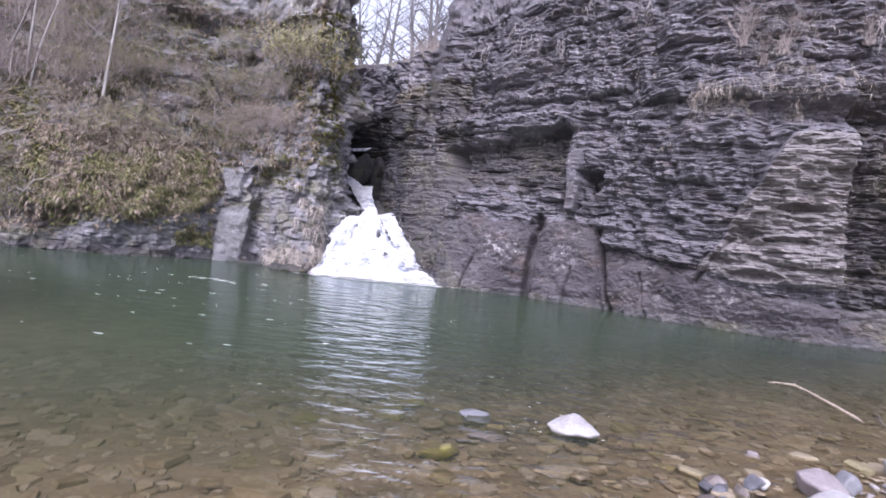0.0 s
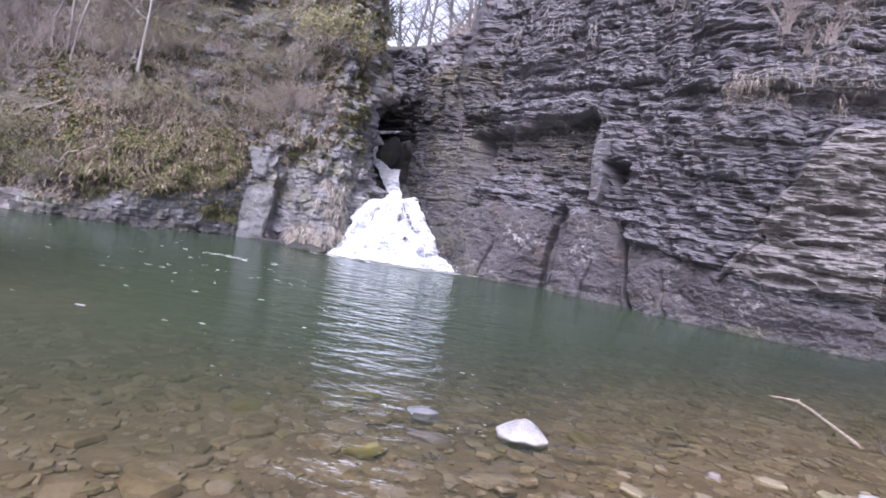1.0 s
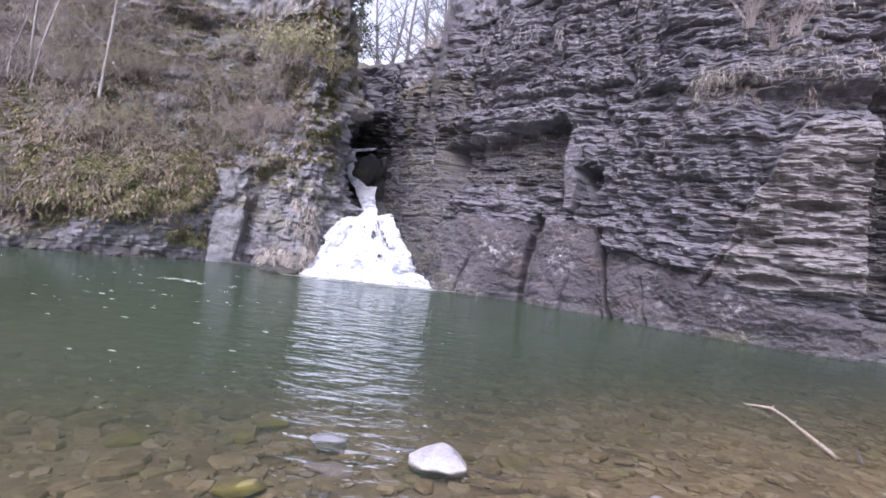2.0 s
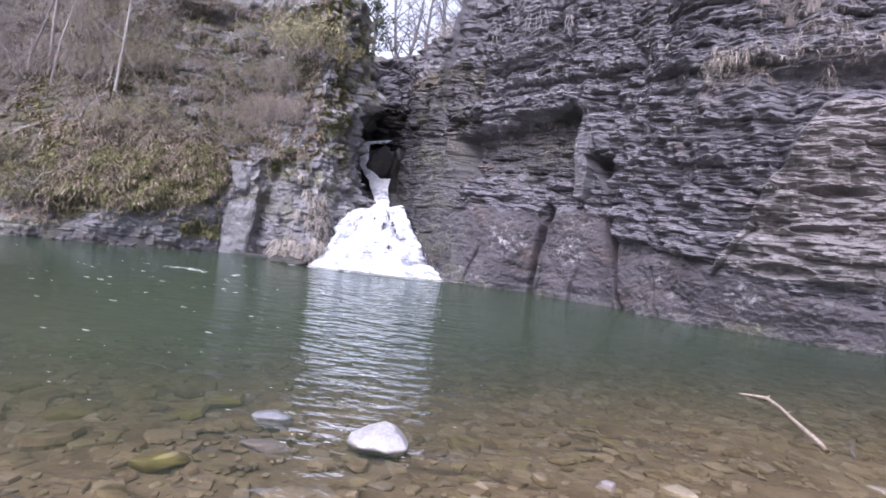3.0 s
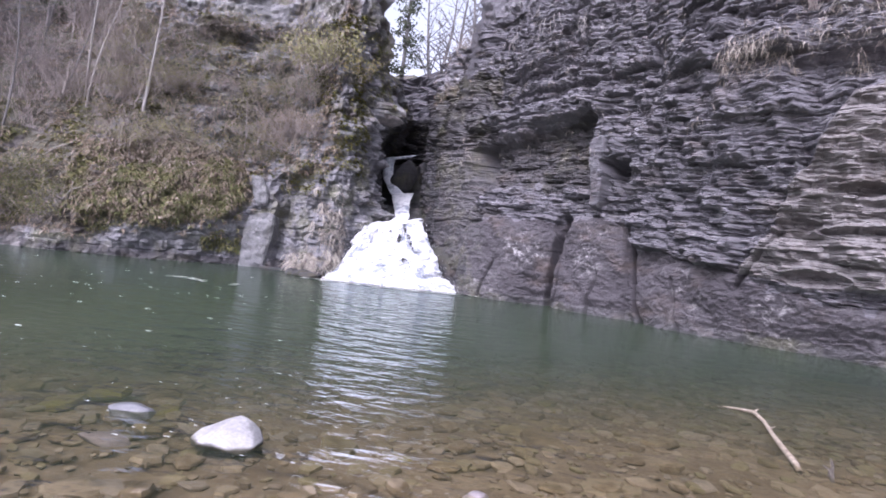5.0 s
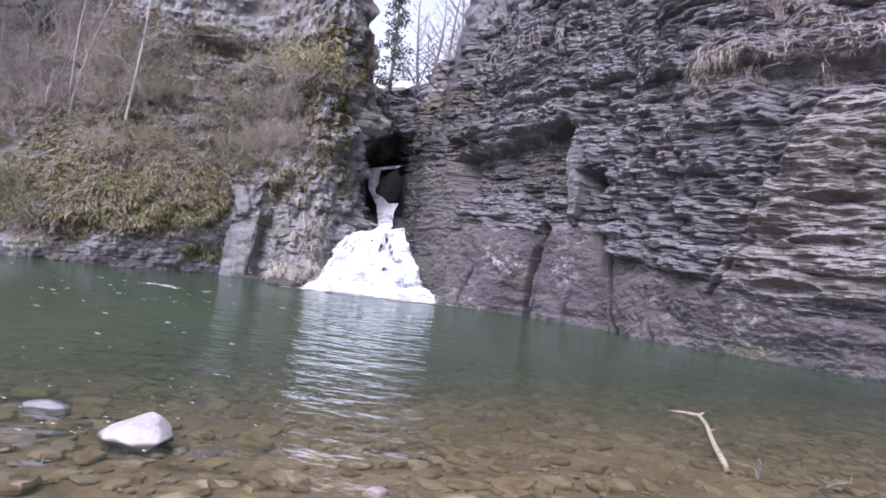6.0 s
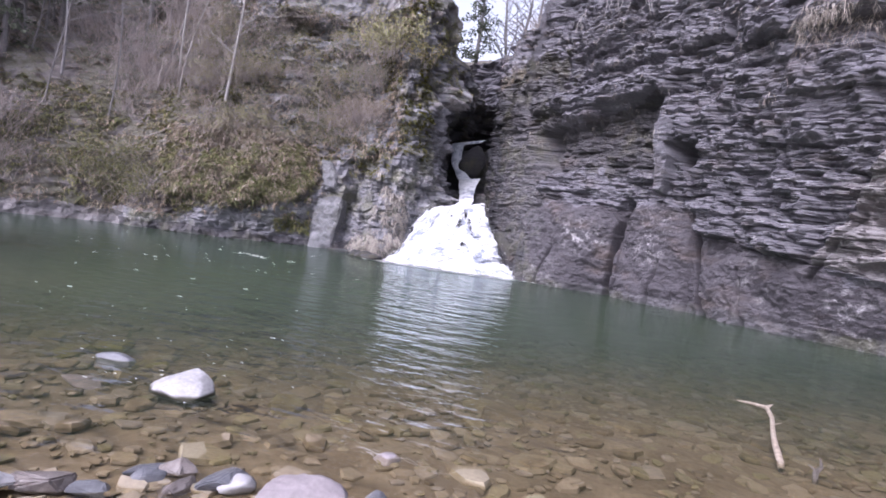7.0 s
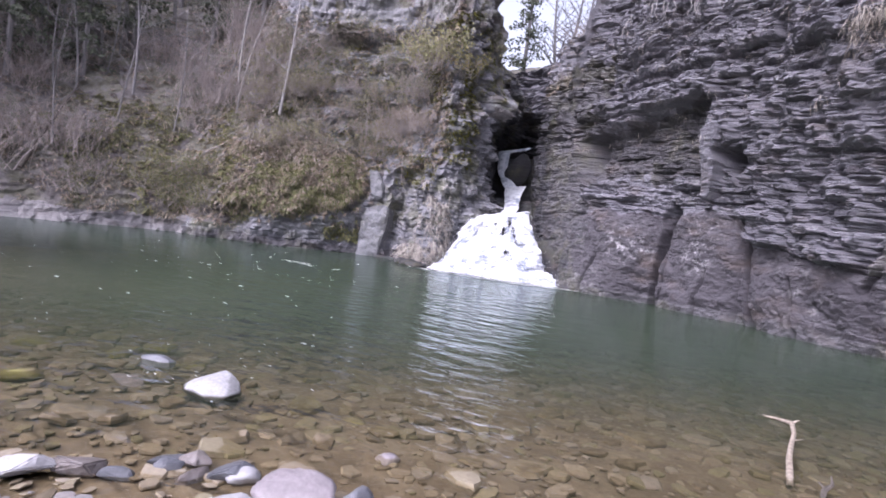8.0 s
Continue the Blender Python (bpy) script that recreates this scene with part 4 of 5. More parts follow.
DRAB_LEAF = leaf_material("drab_leaves", (0.18, 0.165, 0.14), (0.25, 0.225, 0.20), (0.20, 0.205, 0.13), (0.29, 0.265, 0.24))
NEEDLE = leaf_material("needles", (0.055, 0.070, 0.050), (0.090, 0.105, 0.075), (0.135, 0.145, 0.11))


def blades(name, feet, count, length, width, rise, droop, mat, label, category, seed, flop=0.35, lean=None):
    """Arching blades or fronds from many feet, in one mesh: each a tapering strip of three bends."""
    rng = np.random.default_rng(seed)
    feet = np.array(feet, float)
    base = np.repeat(feet, count, 0) + rng.normal(0, 0.03, (len(feet) * count, 3))
    n = len(base)
    a = rng.uniform(0, 2 * np.pi, n)
    way = np.stack([np.cos(a), np.sin(a), 0 * a], -1)
    if lean is not None:
        way = way * 0.6 + np.array(lean)
    size = length * rng.uniform(0.55, 1.25, n)
    up = rise * rng.uniform(0.4, 1.3, n)
    down = droop * rng.uniform(0.6, 1.4, n)
    side = np.cross(way, (0, 0, 1.0))
    side = side / np.maximum(np.linalg.norm(side, axis=1, keepdims=True), 1e-6) + rng.normal(0, flop, (n, 3))
    rows = []
    for t, w in ((0.0, 0.55), (0.35, 1.0), (0.7, 0.8), (1.0, 0.1)):
        mid = base + way * (size * t)[:, None]
        mid[:, 2] += size * (up * t - down * t * t)
        half = side * (width * w * 0.5 * rng.uniform(0.7, 1.3, n))[:, None]
        rows += [mid - half, mid + half]
    verts = np.stack(rows, 1).reshape(-1, 3)
    o = (np.arange(n) * 8)[:, None, None]
    faces = (o + np.array([[0, 1, 3, 2], [2, 3, 5, 4], [4, 5, 7, 6]])).reshape(-1, 4)
    return link(name, verts.tolist(), faces.tolist(), mat, None, label, category, "stuff")


def leaves(name, centres, size, mat, parent, seed, label=""):
    """Small leaves, each a bent rhomb turned its own way, in one mesh."""
    rng = np.random.default_rng(seed)
    c = np.array(centres, float)
    n = len(c)
    u = rng.normal(0, 1, (n, 3))
    u /= np.linalg.norm(u, axis=1, keepdims=True)
    v = np.cross(u, rng.normal(0, 1, (n, 3)))
    v /= np.maximum(np.linalg.norm(v, axis=1, keepdims=True), 1e-6)
    s = size * rng.uniform(0.5, 1.4, (n, 1))
    verts = np.stack([c - u * s, c - v * s * 0.45, c + u * s, c + v * s * 0.45 + np.cross(u, v) * s * 0.2], 1).reshape(-1, 3)
    faces = (np.arange(n)[:, None] * 4 + np.arange(4)).tolist()
    return link(name, verts.tolist(), faces, mat, parent, label)


def scatter(cliff, n, s0, s1, z0, z1, seed, keep=None, out=0.0):
    rng = random.Random(seed)
    places = []
    while len(places) < n:
        s, z = rng.uniform(s0, s1), rng.uniform(z0, z1)
        if keep is None or rng.random() < keep(s, z):
            places.append(spot(cliff, s, z, out))
    return places


def mound(s, z):
    return float(dome(np.array(s), np.array(z), 32.9, 2.85, 2.9, 1.6)) ** 0.5


def patchy(s, z, seed=5, cut=0.5):
    return float(fbm(np.array(s * 0.9), np.array(z * 0.9), seed) > cut)


blades("dead_ferns", scatter(WEST, 2500, 30.2, 36.1, 0.9, 4.7, 11, lambda s, z: (0.08 + mound(s, z)) * (0.2 + 0.8 * patchy(s * 1.5, z * 1.5, 4, 0.45)), 0.05), 15, 0.15, 0.021, 0.7, 1.3, FERN_BROWN, "brown dead ferns draped over the rock mound", "ferns", 21, 0.5)
blades("green_ferns", scatter(WEST, 1700, 30.2, 35.6, 1.0, 3.9, 12, lambda s, z: mound(s, z) * (max(0.0, 1.1 - 0.45 * z) + 0.5 * patchy(s * 1.6, z * 1.6, 41, 0.55)) + 0.02, 0.08), 14, 0.13, 0.024, 0.8, 1.3, FERN_GREEN, "green and olive ferns along the lower mound", "ferns", 22, 0.5)
blades("ledge_ferns", scatter(WEST, 1250, 30.5, 40.0, 3.6, 10.0, 13, lambda s, z: 0.12 + 0.88 * patchy(s, z, 5, 0.48), 0.02), 11, 0.16, 0.024, 0.6, 1.25, FERN_BROWN, "brown ferns and dead weeds on the rock ledges", "ferns", 23)
blades("ledge_moss", scatter(WEST, 2100, 29, 41.5, 2.8, 9.8, 14, lambda s, z: patchy(s, z, 8, 0.52), 0.0), 9, 0.14, 0.036, 0.6, 0.8, MOSS, "dark green moss and small ferns on the ledges", "moss", 24)
blades("ledge_grass", scatter(WEST, 800, 31, 37.4, 3.0, 9.8, 35, lambda s, z: patchy(s, z, 18, 0.53), 0.02), 8, 0.22, 0.016, 0.5, 1.3, STRAW, "pale dead grass on the rock ledges", "grass", 35)
blades("slab_moss", scatter(WEST, 110, 34.5, 35.7, 0.45, 0.95, 15, None, 0.05), 12, 0.10, 0.022, 0.3, 1.1, FERN_GREEN, "olive moss hanging beside the pale slab", "moss", 25)
blades("hanging_straw", scatter(WEST, 170, 38.8, 40.4, 0.5, 3.2, 16, lambda s, z: 0.1 + patchy(s, z, 9, 0.5), 0.04), 8, 0.24, 0.016, 0.1, 1.4, STRAW, "tan dead grass hanging down the rock", "grass", 26)
blades("foot_straw", scatter(WEST, 110, 38.0, 40.3, 0.1, 0.7, 17, None, 0.08), 9, 0.28, 0.018, 0.3, 1.2, STRAW, "tan dead grass at the rock's foot", "grass", 27)
blades("cliff_straw", scatter(EAST, 95, 27.3, 29.6, 5.7, 6.6, 18, lambda s, z: patchy(s, z, 10, 0.45), 0.03), 8, 0.18, 0.008, 0.1, 1.6, STRAW, "pale dead grass hanging from the cliff's ledges", "grass", 28)
blades("brink_straw", scatter(EAST, 300, 27.5, 32.0, 6.2, 8.4, 19, lambda s, z: 0.15 + 0.85 * patchy(s, z, 12, 0.52), 0.02), 7, 0.17, 0.008, 0.3, 1.3, STRAW, "pale dead grass tufts on the cliff's upper ledges", "grass", 29)
blades("ledge_straw", scatter(EAST, 260, 17.0, 30.0, 4.6, 9.8, 20, lambda s, z: 0.1 + 0.9 * patchy(s, z, 13, 0.58), 0.01), 6, 0.14, 0.008, 0.1, 1.4, STRAW, "thin dead grass and roots hanging on the cliff", "grass", 30)
blades("slot_ferns", scatter(EAST, 90, 14.0, 16.8, 7.2, 9.4, 31, lambda s, z: 0.15 + 0.85 * patchy(s, z, 14, 0.5), 0.01), 10, 0.12, 0.012, 0.2, 1.2, FERN_BROWN, "dead ferns on the shaded wall of the slot", "ferns", 31)
blades("brink_ferns", scatter(WEST, 200, 42.0, 44.6, 6.8, 9.6, 32, lambda s, z: 0.15 + 0.85 * patchy(s, z, 15, 0.45), 0.01), 12, 0.15, 0.016, 0.3, 1.2, FERN_GREEN, "olive ferns overhanging the slot", "ferns", 32)
blades("hill_weeds", scatter(WEST, 5200, 19.0, 31.5, 0.5, 15.0, 33, lambda s, z: 0.15 + 0.85 * patchy(s * 1.4, z * 1.4, 16, 0.47), 0.02), 9, 0.22, 0.026, 0.8, 1.1, FERN_BROWN, "brown dead weeds and leaves on the wooded slope", "weeds", 33)
blades("hill_moss", scatter(WEST, 1200, 24.5, 31.8, 0.6, 5.2, 34, lambda s, z: patchy(s, z, 17, 0.52), 0.02), 11, 0.17, 0.028, 0.6, 1.0, FERN_GREEN, "green ferns and moss on the lower slope", "ferns", 34)


def shrub(name, foot, height, spread, stems, seed, label, leaf=None, leafsize=0.035, leafcount=0, mat=None, foot_spread=0.0):
    """A twiggy shrub: a spray of forked stems, with leaves where it has them."""
    rng = random.Random(seed)
    pieces, tips = [], []
    for k in range(stems):
        a, lean = rng.uniform(0, 2 * math.pi), rng.uniform(0.1, 1.0) * spread
        p, path = Vector((rng.gauss(0, 0.05 + foot_spread), rng.gauss(0, 0.05 + foot_spread), -0.1)), []
        h = height * rng.uniform(0.6, 1.1)
        for q in range(5):
            t = q / 4
            path.append(p + Vector((math.cos(a) * lean * t + rng.uniform(-0.03, 0.03), math.sin(a) * lean * t + rng.uniform(-0.03, 0.03), h * (t - 0.15 * t * t))))
        r0 = 0.004 + 0.004 * height
        pieces.append(tube(path, [r0, r0 * 0.8, r0 * 0.6, r0 * 0.45, r0 * 0.2], 3, 0.1, seed + k))
        for q in (1, 2, 2, 3, 3, 4):
            start = path[q]
            b = a + rng.uniform(-1.4, 1.4)
            tip = start + Vector((math.cos(b), math.sin(b), rng.uniform(0.2, 1.2))) * height * rng.uniform(0.12, 0.28)
            pieces.append(tube([start, (start + tip) / 2 + Vector((rng.uniform(-0.02, 0.02), rng.uniform(-0.02, 0.02), 0.01)), tip], [r0 * 0.45, r0 * 0.3, r0 * 0.12], 3, 0.0, 1))
            tips += [start.lerp(tip, rng.uniform(0.3, 1.1)) for _ in range(3)]
    thing = tagged(new(name), label, "shrub")
    link("crown", *join(pieces), mat or TWIG, thing)
    if leaf:
        cs = [rng.choice(tips) + Vector((rng.gauss(0, 0.08), rng.gauss(0, 0.08), rng.gauss(0, 0.07))) * spread for _ in range(leafcount)]
        leaves("foliage", cs, leafsize, leaf, thing, seed)
    thing.matrix_world = Matrix.Translation(foot)
    return thing


shrub("shrub", spot(WEST, 38.7, 7.5, 0.2), 1.5, 1.4, 80, 1, "yellow-green budding shrub overhanging the rock", BUD_GREEN, 0.045, 4200, foot_spread=0.5)
shrub("shrub", spot(WEST, 40.5, 7.3, 0.15), 0.8, 0.7, 30, 2, "yellow-leaved shrub overhanging the rock", YELLOW_LEAF, 0.032, 900, foot_spread=0.2)
shrub("shrub", spot(WEST, 38.1, 6.5, 0.2), 1.1, 1.0, 50, 3, "greyish budding shrub on the rock face", DRAB_LEAF, 0.03, 2600, foot_spread=0.4)
for k, (s, z, h) in enumerate([(36.9, 5.2, 0.9), (37.4, 5.1, 0.9), (38.0, 5.2, 0.8), (36.4, 4.9, 0.8), (38.4, 5.1, 0.7), (37.2, 4.5, 0.6)]):
    shrub("shrub", spot(WEST, s, z, 0.08), h * 1.15, h, 60, 10 + k, "pinkish-brown bare shrub on the rock ledge", FERN_BROWN, 0.03, 900, foot_spread=0.3)
for k, (s, z, h) in enumerate([(32.6, 6.2, 1.0), (33.8, 6.6, 0.9), (34.4, 5.6, 0.9), (33.0, 5.2, 0.8), (35.3, 6.0, 0.7)]):
    shrub("shrub", spot(WEST, s, z, 0.05), h, h, 40, 30 + k, "thin greyish shrub with olive buds on the ledge", BUD_GREEN, 0.022, 700, foot_spread=0.3)
for k, (s, z, h) in enumerate([(28.2, 7.6, 1.3), (29.0, 7.4, 1.4), (30.6, 7.7, 1.1), (28.7, 7.2, 1.0)]):
    shrub("shrub", spot(EAST, s, z, 0.12), h, h * 0.45, 34, 50 + k, "bare tan shrub on the cliff's upper ledge")
brush = [shrub("brush", (0, 0, 0), 0.8 + 0.3 * k, 0.9 + 0.15 * k, 46, 800 + k, "reddish-grey bare brush on the wooded slope", foot_spread=0.45) for k in range(5)]
rng = random.Random(77)
for k in range(64):
    bs, bz = rng.uniform(19.0, 31.5), rng.uniform(0.9, 9.5)
    if bs > 26.5 and bz < 4.2:
        bz += 4.0
    foot = spot(WEST, bs, bz, 0.05)
    m = Matrix.LocRotScale(foot, Euler((0, 0, rng.uniform(0, 6.28))), None)
    bush = brush[k] if k < 5 else copy_thing(brush[k % 5], m)
    size = rng.uniform(0.7, 1.35)
    bush.matrix_world = m @ Matrix.Diagonal((size, size, size, 1))
    bush["group"] = "brush of the slope"
ledge_brush = [shrub("brush", (0, 0, 0), 0.5, 0.5, 26, 860 + k, "grey-brown bare brush on the rock ledges", foot_spread=0.25) for k in range(3)]
for k in range(36):
    foot = spot(WEST, rng.uniform(31.0, 37.2), rng.uniform(4.0, 9.6), 0.04)
    m = Matrix.LocRotScale(foot, Euler((0, 0, rng.uniform(0, 6.28))), None)
    bush = ledge_brush[k] if k < 3 else copy_thing(ledge_brush[k % 3], m)
    size = rng.uniform(0.7, 1.5)
    bush.matrix_world = m @ Matrix.Diagonal((size, size, size, 1))
    bush["group"] = "brush of the ledges"


for k, (s, z, h) in enumerate([(28.4, 1.0, 0.9), (29.0, 1.5, 1.0), (29.7, 1.0, 0.8), (30.2, 1.6, 0.9), (27.8, 1.6, 0.9), (29.4, 2.4, 0.9), (28.3, 2.3, 0.8)]):
    shrub("shrub", spot(WEST, s, z, 0.1), h, h, 40, 70 + k, "dark olive bushy shrub low on the bank", FERN_GREEN, 0.035, 1200, foot_spread=0.3)
soft = [shrub("shrub", (0, 0, 0), 0.55 + 0.12 * k, 0.6 + 0.1 * k, 34, 880 + k, "soft grey-olive shrub on the rock ledges", (DRAB_LEAF, BUD_GREEN, FERN_GREEN, BUD_GREEN)[k], 0.022, 900, foot_spread=0.3) for k in range(4)]
for k in range(84):
    foot = spot(WEST, rng.uniform(30.6, 37.0), rng.uniform(3.8, 9.8), 0.06)
    m = Matrix.LocRotScale(foot, Euler((0, 0, rng.uniform(0, 6.28))), None)
    bush = soft[k] if k < 4 else copy_thing(soft[k % 4], m)
    size = rng.uniform(0.6, 1.3)
    bush.matrix_world = m @ Matrix.Diagonal((size, size, size * 0.85, 1))
    bush["group"] = "shrubs of the ledges"


def bare_tree(name, foot, height, radius, lean, seed, label, mat, reach=0.3, start=0.3, limbs=16, split=False):
    """A leafless tree: tapered trunk, limbs that fork twice."""
    rng = random.Random(seed)
    path = []
    for q in range(9):
        t = q / 8
        path.append(Vector((lean[0] * height * t + 0.04 * height * math.sin(3 * t + seed), lean[1] * height * t + 0.03 * height * math.sin(4 * t + 2 * seed), height * t - 0.15)))
    radii = [radius * (1 - 0.88 * q / 8) for q in range(9)]
    thing = tagged(new(name), label, "tree")
    link("trunk", *tube(path, radii, 8, 0.06, seed), mat, thing, smooth_shade=True)
    pieces = []
    for k in range(limbs):
        t = start + (0.97 - start) * (k + rng.random()) / limbs
        i = min(int(t * 8), 7)
        base = path[i].lerp(path[i + 1], t * 8 - i)
        a = rng.uniform(0, 2 * math.pi)
        far = height * reach * (1.15 - t) * rng.uniform(0.6, 1.2)
        tip = base + Vector((math.cos(a), math.sin(a), rng.uniform(0.35, 1.0))) * far
        mid = base.lerp(tip, 0.5) + Vector((rng.uniform(-1, 1), rng.uniform(-1, 1), rng.uniform(-0.3, 0.6))) * far * 0.12
        r = radius * (1 - 0.85 * t) * 0.45
        pieces.append(tube([base, mid, tip], [r, r * 0.6, r * 0.15], 5, 0.05, seed + k))
        for _ in range(5):
            u = rng.uniform(0.3, 0.95)
            p = base.lerp(mid, u * 2) if u < 0.5 else mid.lerp(tip, u * 2 - 1)
            w = a + rng.uniform(-1.2, 1.2)
            q = p + Vector((math.cos(w), math.sin(w), rng.uniform(0.1, 0.9))) * far * rng.uniform(0.2, 0.45)
            pieces.append(tube([p, p.lerp(q, 0.5) + Vector((0, 0, far * 0.03)), q], [r * 0.4, r * 0.25, r * 0.08], 4, 0.0, 1))
            for _ in range(2):
                g = p.lerp(q, rng.uniform(0.4, 1.0))
                h = g + Vector((rng.uniform(-1, 1), rng.uniform(-1, 1), rng.uniform(0.1, 1))) * far * 0.14
                pieces.append(tube([g, h], [r * 0.2, r * 0.06], 3, 0.0, 1))
    if split:
        for k in range(limbs):
            link("limb", *join(pieces[k * 16 : k * 16 + 16]), mat, thing)
    else:
        link("crown", *join(pieces), mat, thing)
    thing.matrix_world = Matrix.Translation(foot)
    return thing


# the pale saplings on the bank
bare_tree("tree", spot(WEST, 32.0, 5.3, 0.0), 7.0, 0.058, (0.10, 0.02), 3, "slim pale bare tree leaning from the bank", PALE_BARK, 0.22, 0.25, 12, True)
bare_tree("tree", spot(WEST, 29.9, 5.2, 0.0), 7.5, 0.056, (0.10, 0.02), 4, "slim pale bare tree leaning from the bank", PALE_BARK, 0.12, 0.5, 8, True)
bare_tree("tree", spot(WEST, 30.2, 5.3, 0.0), 6.5, 0.042, (0.12, 0.03), 5, "slim pale bare tree leaning from the bank", PALE_BARK, 0.12, 0.5, 8, True)
bare_tree("tree", spot(WEST, 29.3, 5.6, 0.0), 6.5, 0.04, (0.14, 0.02), 6, "slim grey bare tree leaning from the bank", BARK, 0.15, 0.4, 9, True)
bare_tree("sapling", spot(WEST, 35.2, 4.3, 0.05), 2.3, 0.028, (0.06, 0.0), 7, "thin bare sapling standing on a ledge", PALE_BARK, 0.25, 0.4, 9, True)
bare_tree("sapling", spot(WEST, 34.0, 4.3, 0.05), 1.5, 0.018, (0.02, 0.0), 8, "thin bare sapling standing on a ledge", BARK, 0.25, 0.4, 9, True)
stump = tagged(new("stump"), "short pale broken stump on a ledge", "stump")
link("wood", *tube([(0, 0, -0.1), (0.02, 0, 0.12), (0.03, 0, 0.22), (0.05, 0.02, 0.34)], [0.06, 0.05, 0.045, 0.01], 8, 0.15, 3), PALE_BARK, stump)
stump.matrix_world = Matrix.Translation(spot(WEST, 35.75, 4.7, 0.1))

# fallen grey log with forked arms, caught in the brush
GREY_WOOD = wood_material("grey_wood", (0.15, 0.135, 0.125), (0.29, 0.27, 0.255))
log = tagged(new("fallen_branch"), "grey forked dead branch caught in the brush of the bank", "branch")
b0 = spot(WEST, 30.5, 1.65, 0.25)
link("stem", *tube([b0, b0 + Vector((0.2, 0.08, 0.35)), b0 + Vector((0.6, 0.25, 0.5)), b0 + Vector((1.0, 0.4, 0.72))], [0.03, 0.032, 0.022, 0.008], 7, 0.1, 4), GREY_WOOD, log, smooth_shade=True)
link("arm", *tube([b0, b0 + Vector((-0.5, 0.05, 0.15)), b0 + Vector((-0.9, 0.1, 0.3))], [0.022, 0.015, 0.005], 6, 0.1, 5), GREY_WOOD, log, smooth_shade=True)
link("twig", *tube([b0 + Vector((0.2, 0.08, 0.35)), b0 + Vector((0.15, 0.15, 0.6)), b0 + Vector((0.3, 0.2, 0.9))], [0.013, 0.009, 0.003], 5, 0.1, 6), GREY_WOOD, log)
log2 = tagged(new("fallen_branch"), "grey dead branch lying across the slope", "branch")
b0 = spot(WEST, 29.2, 3.0, 0.15)
link("stem", *tube([b0, b0 + Vector((0.6, 0.2, 0.45)), b0 + Vector((1.1, 0.3, 0.65))], [0.02, 0.024, 0.008], 6, 0.1, 4), GREY_WOOD, log2, smooth_shade=True)
link("twig", *tube([b0 + Vector((0.9, 0.25, 0.58)), b0 + Vector((0.85, 0.2, 0.2))], [0.012, 0.004], 5, 0.1, 6), GREY_WOOD, log2)
for s0, z0, s1, z1, r in [(23.8, 1.7, 25.6, 5.4, 0.09), (22.6, 4.0, 24.0, 7.0, 0.08)]:
    fallen = tagged(new("dead_tree"), "dark dead tree leaning down the wooded slope", "tree")
    p0, p1 = spot(WEST, s0, z0, 0.25), spot(WEST, s1, z1, 0.6)
    link("trunk", *tube([p0, p0.lerp(p1, 0.3) + Vector((0, 0, 0.1)), p0.lerp(p1, 0.7) + Vector((0, 0, 0.08)), p1], [r * 0.8, r * 0.7, r * 0.55, r * 0.3], 8, 0.08, 5), SNAG_WOOD, fallen, smooth_shade=True)

# the wood on the western slope
kinds = [bare_tree("tree", (0, 0, 0), 9.0, 0.055, (0.05 * math.sin(k), 0.04 * math.cos(2 * k)), 60 + k, "grey bare tree in the wood on the slope", BARK, 0.30, 0.2, 20) for k in range(5)]
rng = random.Random(12)
for k in range(74):
    s, z = rng.uniform(14.5, 29.5), rng.uniform(2.2, 14.0)
    foot, size = spot(WEST, s, z, 0.0), rng.uniform(0.55, 1.15)
    m = Matrix.LocRotScale(foot, Euler((0, 0, rng.uniform(0, 6.28))), None)
    tree = kinds[k % 5] if k < 5 else copy_thing(kinds[k % 5], m)
    tree.matrix_world = m @ Matrix.Diagonal((size, size, size, 1))
    tree["group"] = "trees of the wood"


def hemlock(name, foot, height, seed):
    rng = random.Random(seed)
    thing = tagged(new(name), "dark evergreen with drooping sprays in the wood", "tree")
    link("trunk", *tube([(0, 0, -0.2), (0.05, 0, height * 0.5), (0, 0, height)], [0.13, 0.08, 0.01], 7, 0.05, seed), BARK, thing)
    cs, pieces = [], []
    for k in range(46):
        t = 0.12 + 0.86 * (k / 46)
        a, far = rng.uniform(0, 6.28), height * 0.24 * (1.08 - t) * rng.uniform(0.6, 1.2)
        tip = Vector((math.cos(a) * far, math.sin(a) * far, height * t - far * 0.25))
        pieces.append(tube([(0, 0, height * t), tip], [0.018, 0.004], 4, 0, 1))
        for _ in range(46):
            u = rng.uniform(0.15, 1.05)
            cs.append(Vector((0, 0, height * t)).lerp(tip, u) + Vector((rng.gauss(0, 0.16), rng.gauss(0, 0.16), rng.gauss(-0.05, 0.08))))
    link("limbwork", *join(pieces), BARK, thing)
    leaves("crown", cs, 0.10, NEEDLE, thing, seed)
    thing.matrix_world = Matrix.Translation(foot)
    return thing


for k, (s, z, h) in enumerate([(20.5, 4.5, 9), (22.5, 6.5, 9), (18.0, 3.5, 10), (24.5, 7.5, 8), (21.0, 8.0, 9), (26.6, 8.0, 7), (23.6, 5.2, 7), (25.6, 6.0, 6), (28.4, 9.0, 6), (24.0, 10.0, 9), (27.4, 11.0, 7), (29.8, 10.5, 6), (31.4, 11.0, 5)]):
    hemlock("hemlock", spot(WEST, s, z), h, 90 + k)

